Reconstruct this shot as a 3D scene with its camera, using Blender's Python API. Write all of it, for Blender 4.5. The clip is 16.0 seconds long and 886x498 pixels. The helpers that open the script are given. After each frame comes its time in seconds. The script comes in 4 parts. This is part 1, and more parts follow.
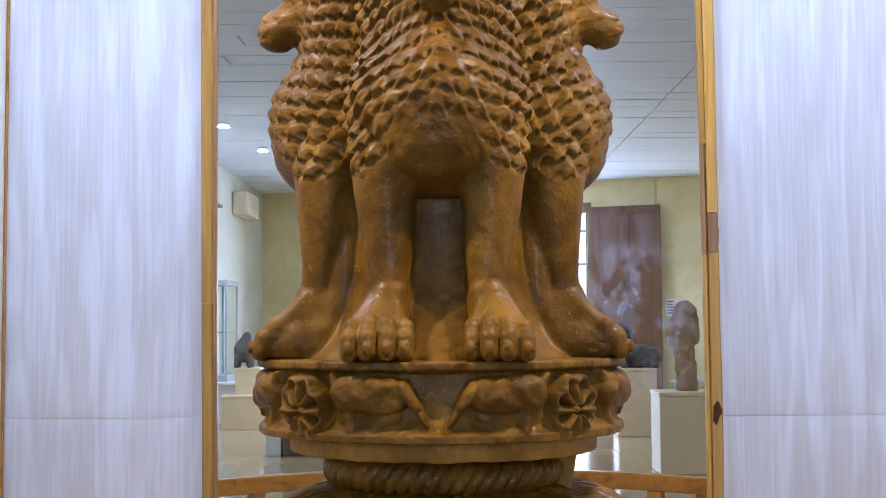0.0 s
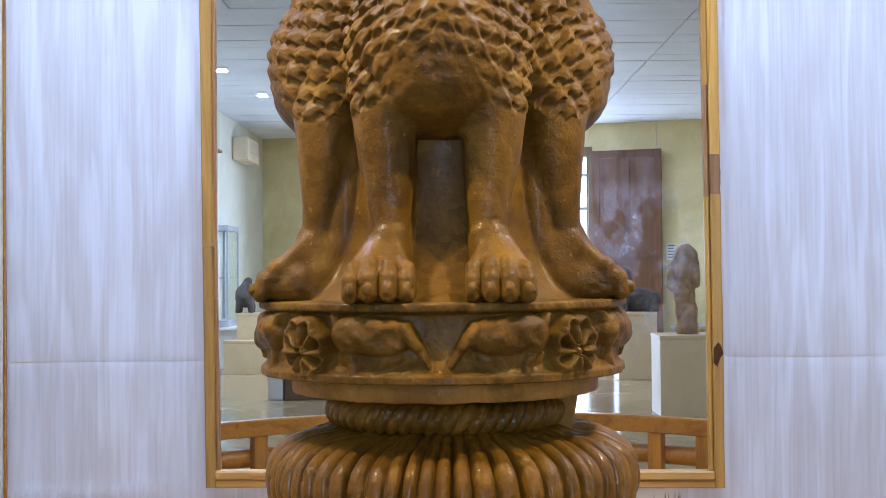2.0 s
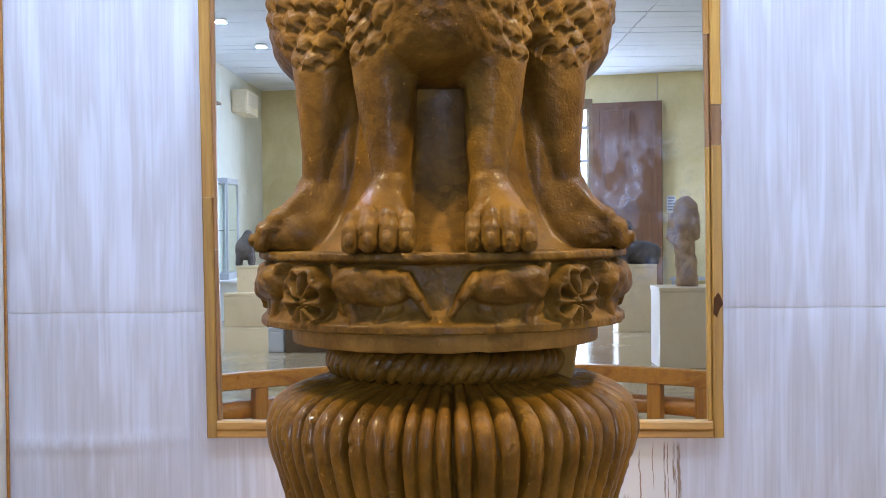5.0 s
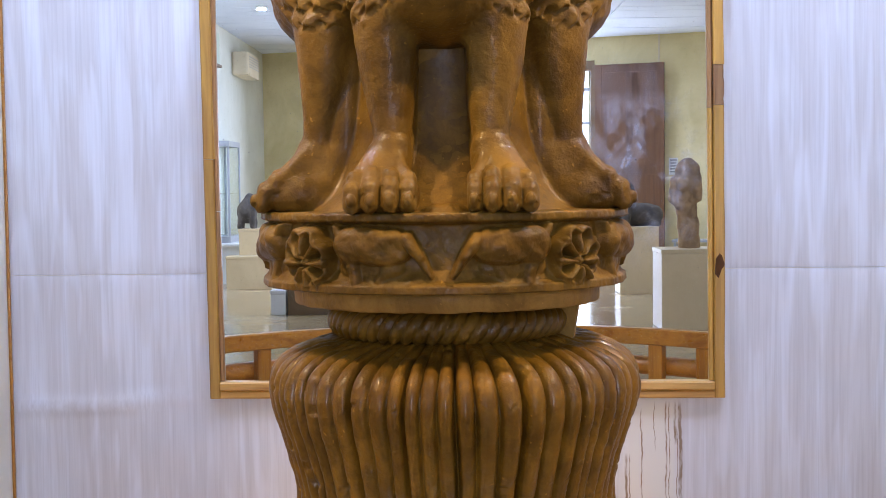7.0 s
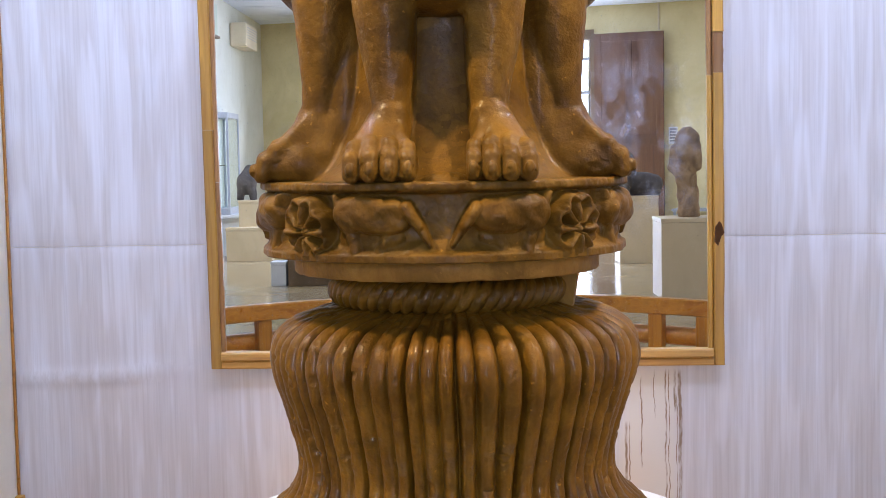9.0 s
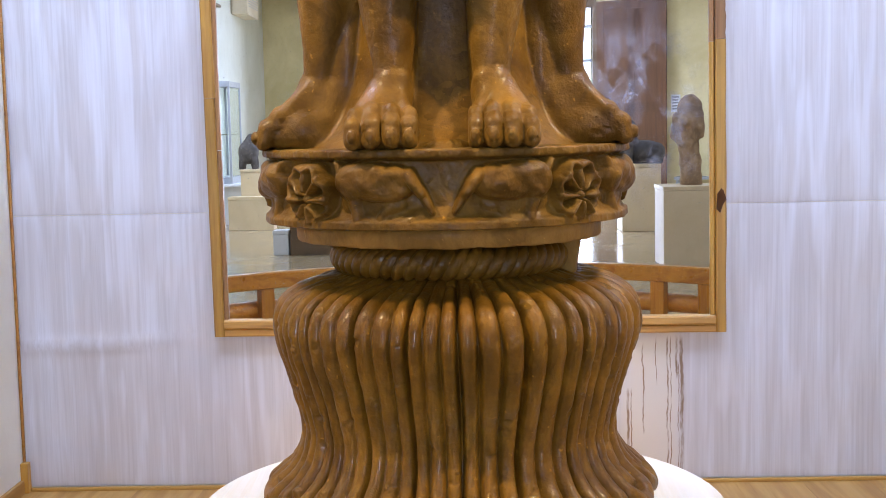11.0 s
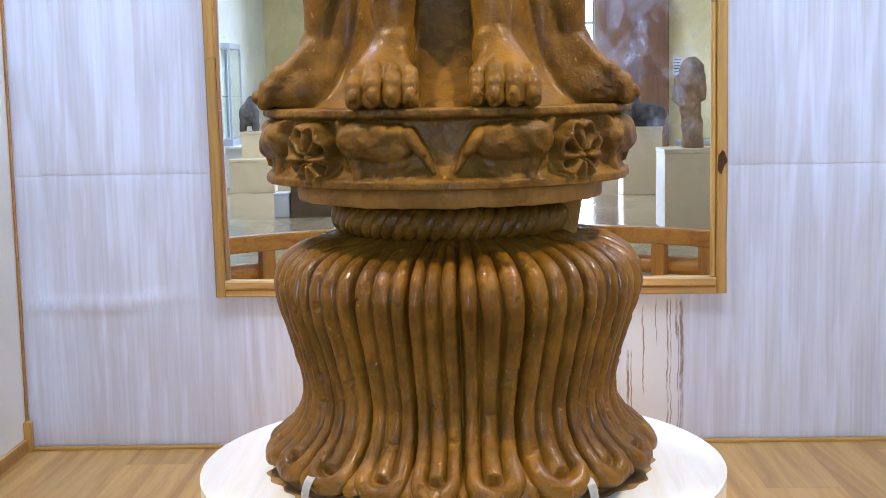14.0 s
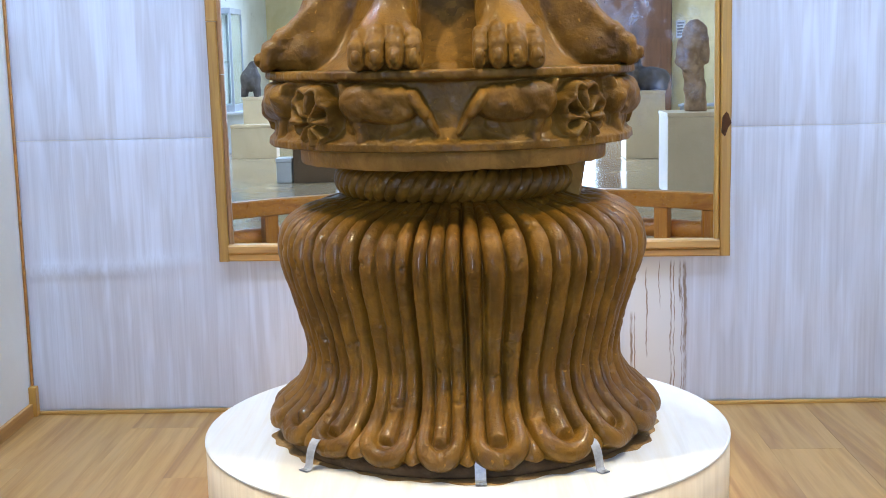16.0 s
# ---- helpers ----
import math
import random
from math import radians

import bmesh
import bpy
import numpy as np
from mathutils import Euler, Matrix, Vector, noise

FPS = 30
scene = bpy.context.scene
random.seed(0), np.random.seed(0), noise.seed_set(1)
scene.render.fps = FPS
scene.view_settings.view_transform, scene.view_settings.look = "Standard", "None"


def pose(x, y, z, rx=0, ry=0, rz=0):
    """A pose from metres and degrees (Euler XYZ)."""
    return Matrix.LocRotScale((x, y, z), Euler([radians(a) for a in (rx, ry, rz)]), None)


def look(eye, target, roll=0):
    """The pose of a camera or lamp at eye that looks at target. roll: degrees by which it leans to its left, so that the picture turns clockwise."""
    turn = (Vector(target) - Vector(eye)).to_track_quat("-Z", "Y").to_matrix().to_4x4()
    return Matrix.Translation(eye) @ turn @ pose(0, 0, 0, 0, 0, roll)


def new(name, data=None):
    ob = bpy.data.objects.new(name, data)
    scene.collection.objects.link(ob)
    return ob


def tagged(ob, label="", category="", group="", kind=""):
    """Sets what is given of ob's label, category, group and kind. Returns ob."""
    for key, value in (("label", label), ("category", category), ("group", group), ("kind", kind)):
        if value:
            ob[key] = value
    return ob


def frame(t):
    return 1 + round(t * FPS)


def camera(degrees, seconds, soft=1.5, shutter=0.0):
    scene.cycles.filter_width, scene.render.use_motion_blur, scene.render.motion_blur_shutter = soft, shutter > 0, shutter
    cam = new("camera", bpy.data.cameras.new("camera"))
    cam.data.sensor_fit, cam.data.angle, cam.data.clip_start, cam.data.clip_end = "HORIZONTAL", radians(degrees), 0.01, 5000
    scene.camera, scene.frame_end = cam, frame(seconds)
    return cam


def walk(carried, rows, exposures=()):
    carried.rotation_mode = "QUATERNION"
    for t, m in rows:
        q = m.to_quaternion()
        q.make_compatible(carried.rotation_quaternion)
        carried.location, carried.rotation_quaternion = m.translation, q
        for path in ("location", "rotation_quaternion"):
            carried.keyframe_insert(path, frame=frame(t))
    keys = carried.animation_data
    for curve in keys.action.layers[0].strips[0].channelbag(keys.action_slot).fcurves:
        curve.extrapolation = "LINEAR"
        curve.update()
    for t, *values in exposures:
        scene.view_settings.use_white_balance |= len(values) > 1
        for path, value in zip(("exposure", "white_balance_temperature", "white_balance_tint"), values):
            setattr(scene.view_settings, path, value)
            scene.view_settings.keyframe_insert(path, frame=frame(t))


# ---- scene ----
cam = camera(38.67, 16.0, soft=0.9)
PATH = [
    (0.0, 0.0379, -2.6801, 1.0658, 93.392, 0.321, 0.941),
    (0.5, 0.0376, -2.6780, 1.0635, 92.684, 0.334, 0.944),
    (1.0, 0.0374, -2.6761, 1.0614, 92.088, 0.495, 0.956),
    (1.5, 0.0371, -2.6744, 1.0595, 91.477, 0.583, 0.967),
    (2.0, 0.0369, -2.6729, 1.0581, 90.920, 0.505, 0.976),
    (2.5, 0.0367, -2.6717, 1.0571, 90.443, 0.574, 0.983),
    (3.0, 0.0366, -2.6706, 1.0558, 90.067, 0.546, 0.979),
    (3.5, 0.0364, -2.6697, 1.0546, 89.752, 0.576, 0.959),
    (4.0, 0.0363, -2.6691, 1.0535, 89.496, 0.486, 0.941),
    (6.5, 0.0364, -2.6687, 1.0480, 87.505, 0.645, 1.037),
    (7.0, 0.0365, -2.6692, 1.0462, 87.127, 0.672, 1.051),
    (7.5, 0.0366, -2.6698, 1.0452, 86.824, 0.786, 1.051),
    (8.0, 0.0368, -2.6705, 1.0444, 86.516, 0.847, 1.033),
    (8.5, 0.0370, -2.6713, 1.0436, 86.123, 0.902, 1.026),
    (9.0, 0.0372, -2.6722, 1.0426, 85.802, 1.001, 1.029),
    (11.5, 0.0379, -2.6773, 1.0377, 84.039, 1.143, 1.123),
    (12.0, 0.0380, -2.6782, 1.0366, 83.709, 1.087, 1.152),
    (12.5, 0.0380, -2.6791, 1.0356, 83.471, 0.968, 1.166),
    (13.0, 0.0379, -2.6798, 1.0344, 83.236, 0.991, 1.168),
    (13.5, 0.0378, -2.6803, 1.0335, 83.012, 1.065, 1.169),
    (14.0, 0.0375, -2.6806, 1.0322, 82.746, 1.028, 1.171),
    (14.5, 0.0371, -2.6807, 1.0310, 82.403, 1.100, 1.181),
    (15.0, 0.0366, -2.6805, 1.0294, 82.015, 1.098, 1.206),
    (15.5, 0.0359, -2.6800, 1.0276, 81.633, 1.139, 1.229),
    (16.0, 0.0351, -2.6791, 1.0255, 81.191, 1.264, 1.249),
]
walk(cam, [(t, pose(*row)) for t, *row in PATH], [(0.0, -0.25, 6400, 14), (3.5, -0.12, 6100, 11), (7.0, -0.09, 6450, 17), (9.0, -0.07, 6650, 18), (12.5, 0.1, 6400, 15), (15.5, 0.1, 5800, 8), (16.0, 0.09, 5700, 7)])

# ---- world and lights ----
world = bpy.data.worlds.new("world")
scene.world = world
world.use_nodes = True
sky = world.node_tree.nodes.new("ShaderNodeTexSky")
sky.sky_type, sky.sun_disc, sky.sun_elevation, sky.sun_rotation = "NISHITA", False, radians(50), radians(200)
world.node_tree.links.new(sky.outputs[0], world.node_tree.nodes["Background"].inputs[0])
world.node_tree.nodes["Background"].inputs[1].default_value = 0.15

WARM, COOL, DAY = (1.0, 0.76, 0.38), (0.49, 0.64, 1.0), (0.60, 0.73, 1.0)


def area_lamp(name, eye, target, energy, colour, sx, sy):
    data = bpy.data.lights.new(name, "AREA")
    data.shape, data.size, data.size_y, data.energy, data.color = "RECTANGLE", sx, sy, energy, colour
    ob = new(name, data)
    ob.matrix_world = look(eye, target)
    return ob


def spot_lamp(name, eye, target, energy, colour, degrees, radius):
    data = bpy.data.lights.new(name, "SPOT")
    data.energy, data.color, data.spot_size, data.spot_blend, data.shadow_soft_size = energy, colour, radians(degrees), 0.6, radius
    ob = new(name, data)
    ob.matrix_world = look(eye, target)
    return ob


# warm display spots over the sculpture
for x, y, p in ((-1.14, -0.82, 235), (1.16, -0.86, 235)):
    spot_lamp("display_spot", (x, y, 2.80), (0, -0.08, 1.05), p, WARM, 51, 0.03)
# daylight that comes in by the open doorway at the far end of the hall
area_lamp("doorway_daylight", (0.55, -11.55, 1.35), (0.4, -5, 2.2), 200, DAY, 1.9, 2.4)
# cool ceiling downlights, most of them unseen and added to brighten hall and alcove
DOWNLIGHTS = [(-2.10, -6.7), (-2.0, -8.3), (-1.9, -3.6), (1.7, -3.2), (3.0, -4.7), (0.5, -6.7), (3.4, -8.6), (-0.2, -9.4), (0.4, -10.2), (-0.98, -0.05), (0.05, 0.30), (1.15, -0.05)]
for x, y in DOWNLIGHTS:
    power = 29 if y > -1 else 12 if y > -6 else 42
    area_lamp("downlight_glow", (x, y, 2.835), (x, y, 0), power, COOL, 0.09, 0.09)

# ---- materials ----


class Nodes:
    """A short way to write node trees."""

    def __init__(self, name):
        self.mat = bpy.data.materials.new(name)
        self.mat.use_nodes = True
        self.tree = self.mat.node_tree
        self.bsdf = self.tree.nodes["Principled BSDF"]
        self.coords = self.tree.nodes.new("ShaderNodeTexCoord").outputs["Object"]

    def node(self, kind, **given):
        n = self.tree.nodes.new(kind)
        for key, value in given.items():
            if key in n.inputs:
                self.put(n.inputs[key], value)
        return n

    def put(self, socket, value):
        if isinstance(value, bpy.types.NodeSocket):
            self.tree.links.new(value, socket)
        else:
            socket.default_value = value

    def scaled(self, x, y, z):
        n = self.tree.nodes.new("ShaderNodeMapping")
        self.put(n.inputs["Vector"], self.coords)
        n.inputs["Scale"].default_value = (x, y, z)
        return n.outputs[0]

    def noise(self, vec, scale, detail=4.0, rough=0.55, distort=0.0):
        n = self.node("ShaderNodeTexNoise", Vector=vec, Scale=scale, Detail=detail, Roughness=rough, Distortion=distort)
        return n.outputs["Fac"]

    def ramp(self, fac, *stops):
        n = self.tree.nodes.new("ShaderNodeValToRGB")
        self.put(n.inputs[0], fac)
        el = n.color_ramp.elements
        while len(el) < len(stops):
            el.new(0.5)
        for e, (at, col) in zip(el, stops):
            e.position = at
            e.color = (*col, 1) if isinstance(col, tuple) else (col, col, col, 1)
        return n.outputs[0]

    def mix(self, fac, a, b, how="MIX"):
        n = self.tree.nodes.new("ShaderNodeMix")
        n.data_type, n.blend_type = "RGBA", how
        self.put(n.inputs["Factor"], fac)
        for socket, value in ((n.inputs[6], a), (n.inputs[7], b)):
            self.put(socket, (*value, 1) if isinstance(value, tuple) else value)
        return n.outputs[2]

    def math(self, how, a, b=0.0, c=0.0):
        n = self.tree.nodes.new("ShaderNodeMath")
        n.operation = how
        for socket, value in zip(n.inputs, (a, b, c)):
            self.put(socket, value)
        return n.outputs[0]

    def span(self, value, a, b, to_a, to_b):
        n = self.node("ShaderNodeMapRange", Value=value)
        for k, v in zip((1, 2, 3, 4), (a, b, to_a, to_b)):
            n.inputs[k].default_value = v
        return n.outputs[0]

    def random(self):
        return self.tree.nodes.new("ShaderNodeObjectInfo").outputs["Random"]

    def done(self, colour, rough, bump=None, depth=0.002, metal=0.0, spec=0.5, coat=0.0):
        b = self.bsdf
        self.put(b.inputs["Base Color"], (*colour, 1) if isinstance(colour, tuple) else colour)
        self.put(b.inputs["Roughness"], rough)
        b.inputs["Metallic"].default_value, b.inputs["Specular IOR Level"].default_value = metal, spec
        b.inputs["Coat Weight"].default_value, b.inputs["Coat Roughness"].default_value = coat, 0.12
        if bump is not None:
            n = self.node("ShaderNodeBump", Height=bump, Distance=depth, Strength=1.0)
            self.put(b.inputs["Normal"], n.outputs[0])
        return self.mat


def stone_material(name, light, dark, gloss, speck=0.5, polish=0.0, sheen=0.2):
    """Worn stone: mottled, stained in streaks, pitted and chipped; polish adds a thin waxy sheen."""
    m = Nodes(name)
    big = m.noise(m.coords, 4.0, 5.0, 0.6, 0.5)
    patch = m.noise(m.coords, 13.0, 5.0, 0.65, 0.7)
    streak = m.noise(m.scaled(9, 9, 2.0), 2.0, 5.0, 0.6, 0.8)
    mid = m.noise(m.coords, 38.0, 5.0, 0.7)
    fine = m.noise(m.coords, 150.0, 3.0, 0.7)
    chips = m.noise(m.coords, 75.0, 2.0, 0.6, 0.3)
    col = m.ramp(big, (0.3, dark), (0.7, light))
    col = m.mix(m.ramp(patch, (0.40, 0.55), (0.56, 0.0)), col, tuple(c * 0.62 for c in dark))
    col = m.mix(m.ramp(patch, (0.58, 0.0), (0.74, 0.55)), col, tuple(c * 1.28 for c in light))
    col = m.mix(m.ramp(streak, (0.50, 0.0), (0.76, 0.45)), col, tuple(c * 0.45 for c in dark))
    col = m.mix(m.ramp(chips, (0.69, 0.0), (0.75, 0.6)), col, tuple(min(1, c * 1.8 + 0.004) for c in light))
    col = m.mix(m.ramp(fine, (0.66, 0.0), (0.74, speck)), col, tuple(c * 0.4 for c in dark))
    rough = m.ramp(patch, (0.35, gloss), (0.72, gloss + 0.25))
    bump = m.mix(0.45, m.mix(0.4, patch, mid), m.mix(0.5, fine, chips))
    mat = m.done(col, rough, bump, 0.006, spec=0.14)
    m.bsdf.inputs["Coat Weight"].default_value = polish
    m.bsdf.inputs["Coat Roughness"].default_value = sheen
    return mat


def grain_wood(name, light, dark, knots, rough=0.35, axis="z", scale=1.0, vary=0.25, coat=0.0):
    m = Nodes(name)
    stretch = {"x": (0.35, 6, 6), "y": (6, 0.35, 6), "z": (6, 6, 0.35)}[axis]
    seed = m.node("ShaderNodeVectorMath", Vector=m.coords)
    shift = m.node("ShaderNodeCombineXYZ", X=m.random(), Y=m.random(), Z=m.random())
    big = m.node("ShaderNodeVectorMath")
    big.operation = "SCALE"
    m.put(big.inputs[0], shift.outputs[0])
    big.inputs["Scale"].default_value = 17.0
    m.put(seed.inputs[1], big.outputs[0])
    m.coords = seed.outputs[0]
    v = m.scaled(*(s * scale for s in stretch))
    a = m.noise(v, 3.0, 6.0, 0.6, 1.2)
    b = m.noise(v, 14.0, 4.0, 0.6, 0.3)
    col = m.ramp(a, (0.3, dark), (0.52, light), (0.75, tuple(c * 0.8 for c in light)))
    col = m.mix(m.ramp(b, (0.45, 0.0), (0.7, 0.4)), col, dark)
    spot = m.noise(m.scaled(*(s * scale * 0.5 for s in stretch)), 2.2, 2.0, 0.5, 0.5)
    col = m.mix(m.ramp(spot, (0.645, 0.0), (0.73, 0.75)), col, knots)
    tone = m.ramp(m.random(), (0.0, 1.0 - vary), (1.0, 1.0))
    col = m.mix(1.0, col, tone, "MULTIPLY")
    return m.done(col, m.ramp(b, (0.3, rough), (0.8, rough + 0.15)), b, 0.0008, coat=coat)


def laminate_panel(name, stained=False):
    """Glossy whitewashed laminate with upright wood figure."""
    m = Nodes(name)
    v = m.scaled(6, 6, 0.9)
    a = m.noise(v, 2.0, 3.0, 0.5, 0.9)
    b = m.noise(m.scaled(75, 75, 1.5), 1.6, 4.0, 0.65, 0.3)
    c = m.noise(m.scaled(20, 20, 1.7), 1.0, 2.0, 0.45, 0.8)
    col = m.ramp(a, (0.30, (0.615, 0.585, 0.580)), (0.52, (0.655, 0.635, 0.640)), (0.70, (0.71, 0.71, 0.74)))
    col = m.mix(m.ramp(b, (0.42, 0.0), (0.72, 0.5)), col, (0.48, 0.445, 0.44))
    col = m.mix(m.ramp(c, (0.53, 0.0), (0.68, 0.55)), col, (0.80, 0.81, 0.86))
    if stained:
        split = m.node("ShaderNodeSeparateXYZ", Vector=m.coords)
        near = m.node("ShaderNodeMapRange", Value=split.outputs[0])
        near.inputs[1].default_value, near.inputs[2].default_value = 0.44, 0.50
        far = m.node("ShaderNodeMapRange", Value=split.outputs[0])
        far.inputs[1].default_value, far.inputs[2].default_value = 0.61, 0.64
        far.inputs[3].default_value, far.inputs[4].default_value = 1.0, 0.0
        band = m.node("ShaderNodeMath")
        band.operation = "MULTIPLY"
        m.put(band.inputs[0], near.outputs[0])
        m.put(band.inputs[1], far.outputs[0])
        col = m.mix(band.outputs[0], col, (0.72, 0.68, 0.62))
        # runs of brown water from under the mirror, each with its own height and width
        bend = m.noise(m.scaled(3, 3, 9), 1.0, 3.0, 0.7)
        gaps = m.ramp(m.noise(m.scaled(40, 40, 11), 1.0, 3.0, 0.7), (0.36, 0.25), (0.55, 1.0))
        shifted = m.math("MULTIPLY_ADD", bend, 0.022, m.math("SUBTRACT", split.outputs[0], 0.011))
        for at, half, top, foot in ((0.5285, 0.0026, 0.41, 0.14), (0.483, 0.0048, 0.28, 0.0), (0.4925, 0.0022, 0.28, 0.0), (0.598, 0.0030, 0.43, 0.0), (0.607, 0.0018, 0.43, 0.02), (0.624, 0.0040, 0.43, 0.30), (0.638, 0.0062, 0.43, 0.0), (0.629, 0.0016, 0.36, 0.0), (0.566, 0.0014, 0.43, 0.28)):
            away = m.math("ABSOLUTE", m.math("SUBTRACT", shifted, at))
            line = m.span(away, half, half * 0.45, 0.0, 1.0)
            line = m.math("MULTIPLY", line, m.span(split.outputs[2], top, top - 0.02, 0.0, 1.0))
            line = m.math("MULTIPLY", line, m.span(split.outputs[2], foot, foot + 0.02, 0.0, 1.0))
            line = m.math("MULTIPLY", line, gaps)
            col = m.mix(m.math("MULTIPLY", line, 0.85), col, (0.22, 0.13, 0.06))
    wave = m.noise(m.coords, 3.0, 1.0, 0.4)
    return m.done(col, m.ramp(b, (0.3, 0.13), (0.8, 0.22)), wave, 0.014, spec=0.5)


def plaster(name, light, dark, rough=0.75, scale=1.6, spec=0.5):
    m = Nodes(name)
    a = m.noise(m.coords, scale, 6.0, 0.65, 0.5)
    b = m.noise(m.coords, 28.0, 4.0, 0.6)
    col = m.ramp(a, (0.35, dark), (0.62, light))
    col = m.mix(m.ramp(b, (0.5, 0.0), (0.8, 0.25)), col, dark)
    return m.done(col, rough, b, 0.002, spec=spec)


STONE = stone_material("polished_sandstone", (0.228, 0.110, 0.0100), (0.104, 0.0450, 0.0034), 0.36, 0.5, 0.34, 0.11)
BODY_STONE = stone_material("smooth_sandstone", (0.208, 0.108, 0.0150), (0.093, 0.0430, 0.0048), 0.40, 0.5, 0.10, 0.2)
DISC_STONE = stone_material("buff_sandstone", (0.40, 0.225, 0.055), (0.25, 0.13, 0.025), 0.5, 0.4, 0.08)
GREY_STONE = stone_material("weathered_grey_stone", (0.15, 0.125, 0.105), (0.085, 0.07, 0.058), 0.6)
BUFF_STONE = stone_material("buff_stone", (0.56, 0.37, 0.20), (0.34, 0.20, 0.10), 0.6)
KNOT_WOOD = stone_material("dark_knot_wood", (0.13, 0.050, 0.012), (0.07, 0.026, 0.007), 0.5)
CEMENT = stone_material("dark_cement", (0.16, 0.10, 0.05), (0.08, 0.048, 0.022), 0.7)
MORTAR = stone_material("brown_mortar", (0.42, 0.27, 0.12), (0.24, 0.14, 0.05), 0.7)
PANEL = laminate_panel("whitewashed_laminate")
PANEL_STAINED = laminate_panel("whitewashed_laminate_stained", True)
PINE = grain_wood("varnished_pine", (0.66, 0.345, 0.055), (0.38, 0.15, 0.018), (0.12, 0.045, 0.015), 0.3, "z", 1.0, 0.35)
PINE_FLAT = grain_wood("varnished_pine_flat", (0.62, 0.335, 0.075), (0.34, 0.145, 0.025), (0.10, 0.04, 0.012), 0.3, "x", 1.0, 0.3)
TEAK = grain_wood("red_brown_teak", (0.56, 0.235, 0.030), (0.33, 0.11, 0.012), (0.12, 0.04, 0.012), 0.25, "x", 0.8, 0.25)
DOORWOOD = grain_wood("brown_door_wood", (0.16, 0.064, 0.016), (0.085, 0.030, 0.008), (0.04, 0.016, 0.008), 0.5, "z", 0.5, 0.2)
PLANK = grain_wood("oak_laminate", (0.62, 0.345, 0.095), (0.36, 0.165, 0.032), (0.16, 0.062, 0.012), 0.34, "y", 0.44, 0.14)
PLINTH_TOP = grain_wood("white_laminate", (0.76, 0.77, 0.76), (0.70, 0.66, 0.57), (0.72, 0.68, 0.58), 0.3, "y", 0.6, 0.02)
PLINTH_SIDE = grain_wood("pale_wood_laminate", (0.72, 0.60, 0.42), (0.58, 0.45, 0.28), (0.50, 0.36, 0.2), 0.35, "z", 0.5, 0.05)
CREAM = plaster("cream_wall_paint", (0.82, 0.78, 0.66), (0.76, 0.71, 0.58))
OLD_YELLOW = plaster("aged_yellow_wall_paint", (0.78, 0.66, 0.36), (0.60, 0.49, 0.23), 0.7, 1.1)
PED_PAINT = plaster("cream_pedestal_paint", (0.74, 0.58, 0.35), (0.66, 0.50, 0.28), 0.45, 2.0)
WHITE_PAINT = plaster("white_paint", (0.78, 0.78, 0.76), (0.68, 0.68, 0.66), 0.5, 2.0)
BROWN_PAINT = plaster("brown_paint", (0.20, 0.12, 0.05), (0.14, 0.08, 0.03), 0.5, 2.0)
# pale ceiling boards with the blue of the daylight mixed into their colour
CEILING = plaster("daylight_tinted_ceiling_board", (0.78, 0.83, 0.92), (0.68, 0.73, 0.84), 0.55, 0.8)
PLASTIC = plaster("ivory_plastic", (0.72, 0.61, 0.42), (0.64, 0.52, 0.34), 0.4, 3.0)
GREY_METAL = plaster("grey_painted_metal", (0.42, 0.43, 0.44), (0.34, 0.35, 0.36), 0.35, 6.0)
RED_PAINT = plaster("red_paint", (0.35, 0.03, 0.02), (0.28, 0.02, 0.015), 0.4, 3.0)
PAPER = plaster("white_paper", (0.78, 0.78, 0.75), (0.72, 0.72, 0.70), 0.6, 3.0)
# near-black: the shade of the leg recesses, put into the colour
RECESS_SHADE = plaster("recess_shade", (0.022, 0.012, 0.005), (0.014, 0.007, 0.003), 0.9, 6.0, 0.05)
INK = plaster("grey_ink", (0.16, 0.16, 0.18), (0.12, 0.12, 0.14), 0.6, 3.0)


def polished_floor():
    m = Nodes("polished_tan_stone_floor")
    a = m.noise(m.coords, 1.2, 5.0, 0.6, 0.6)
    b = m.noise(m.coords, 22.0, 4.0, 0.6)
    col = m.ramp(a, (0.35, (0.36, 0.255, 0.13)), (0.65, (0.50, 0.37, 0.20)))
    col = m.mix(m.ramp(b, (0.5, 0.0), (0.75, 0.3)), col, (0.26, 0.19, 0.13))
    return m.done(col, m.ramp(a, (0.3, 0.10), (0.7, 0.2)), b, 0.0006)


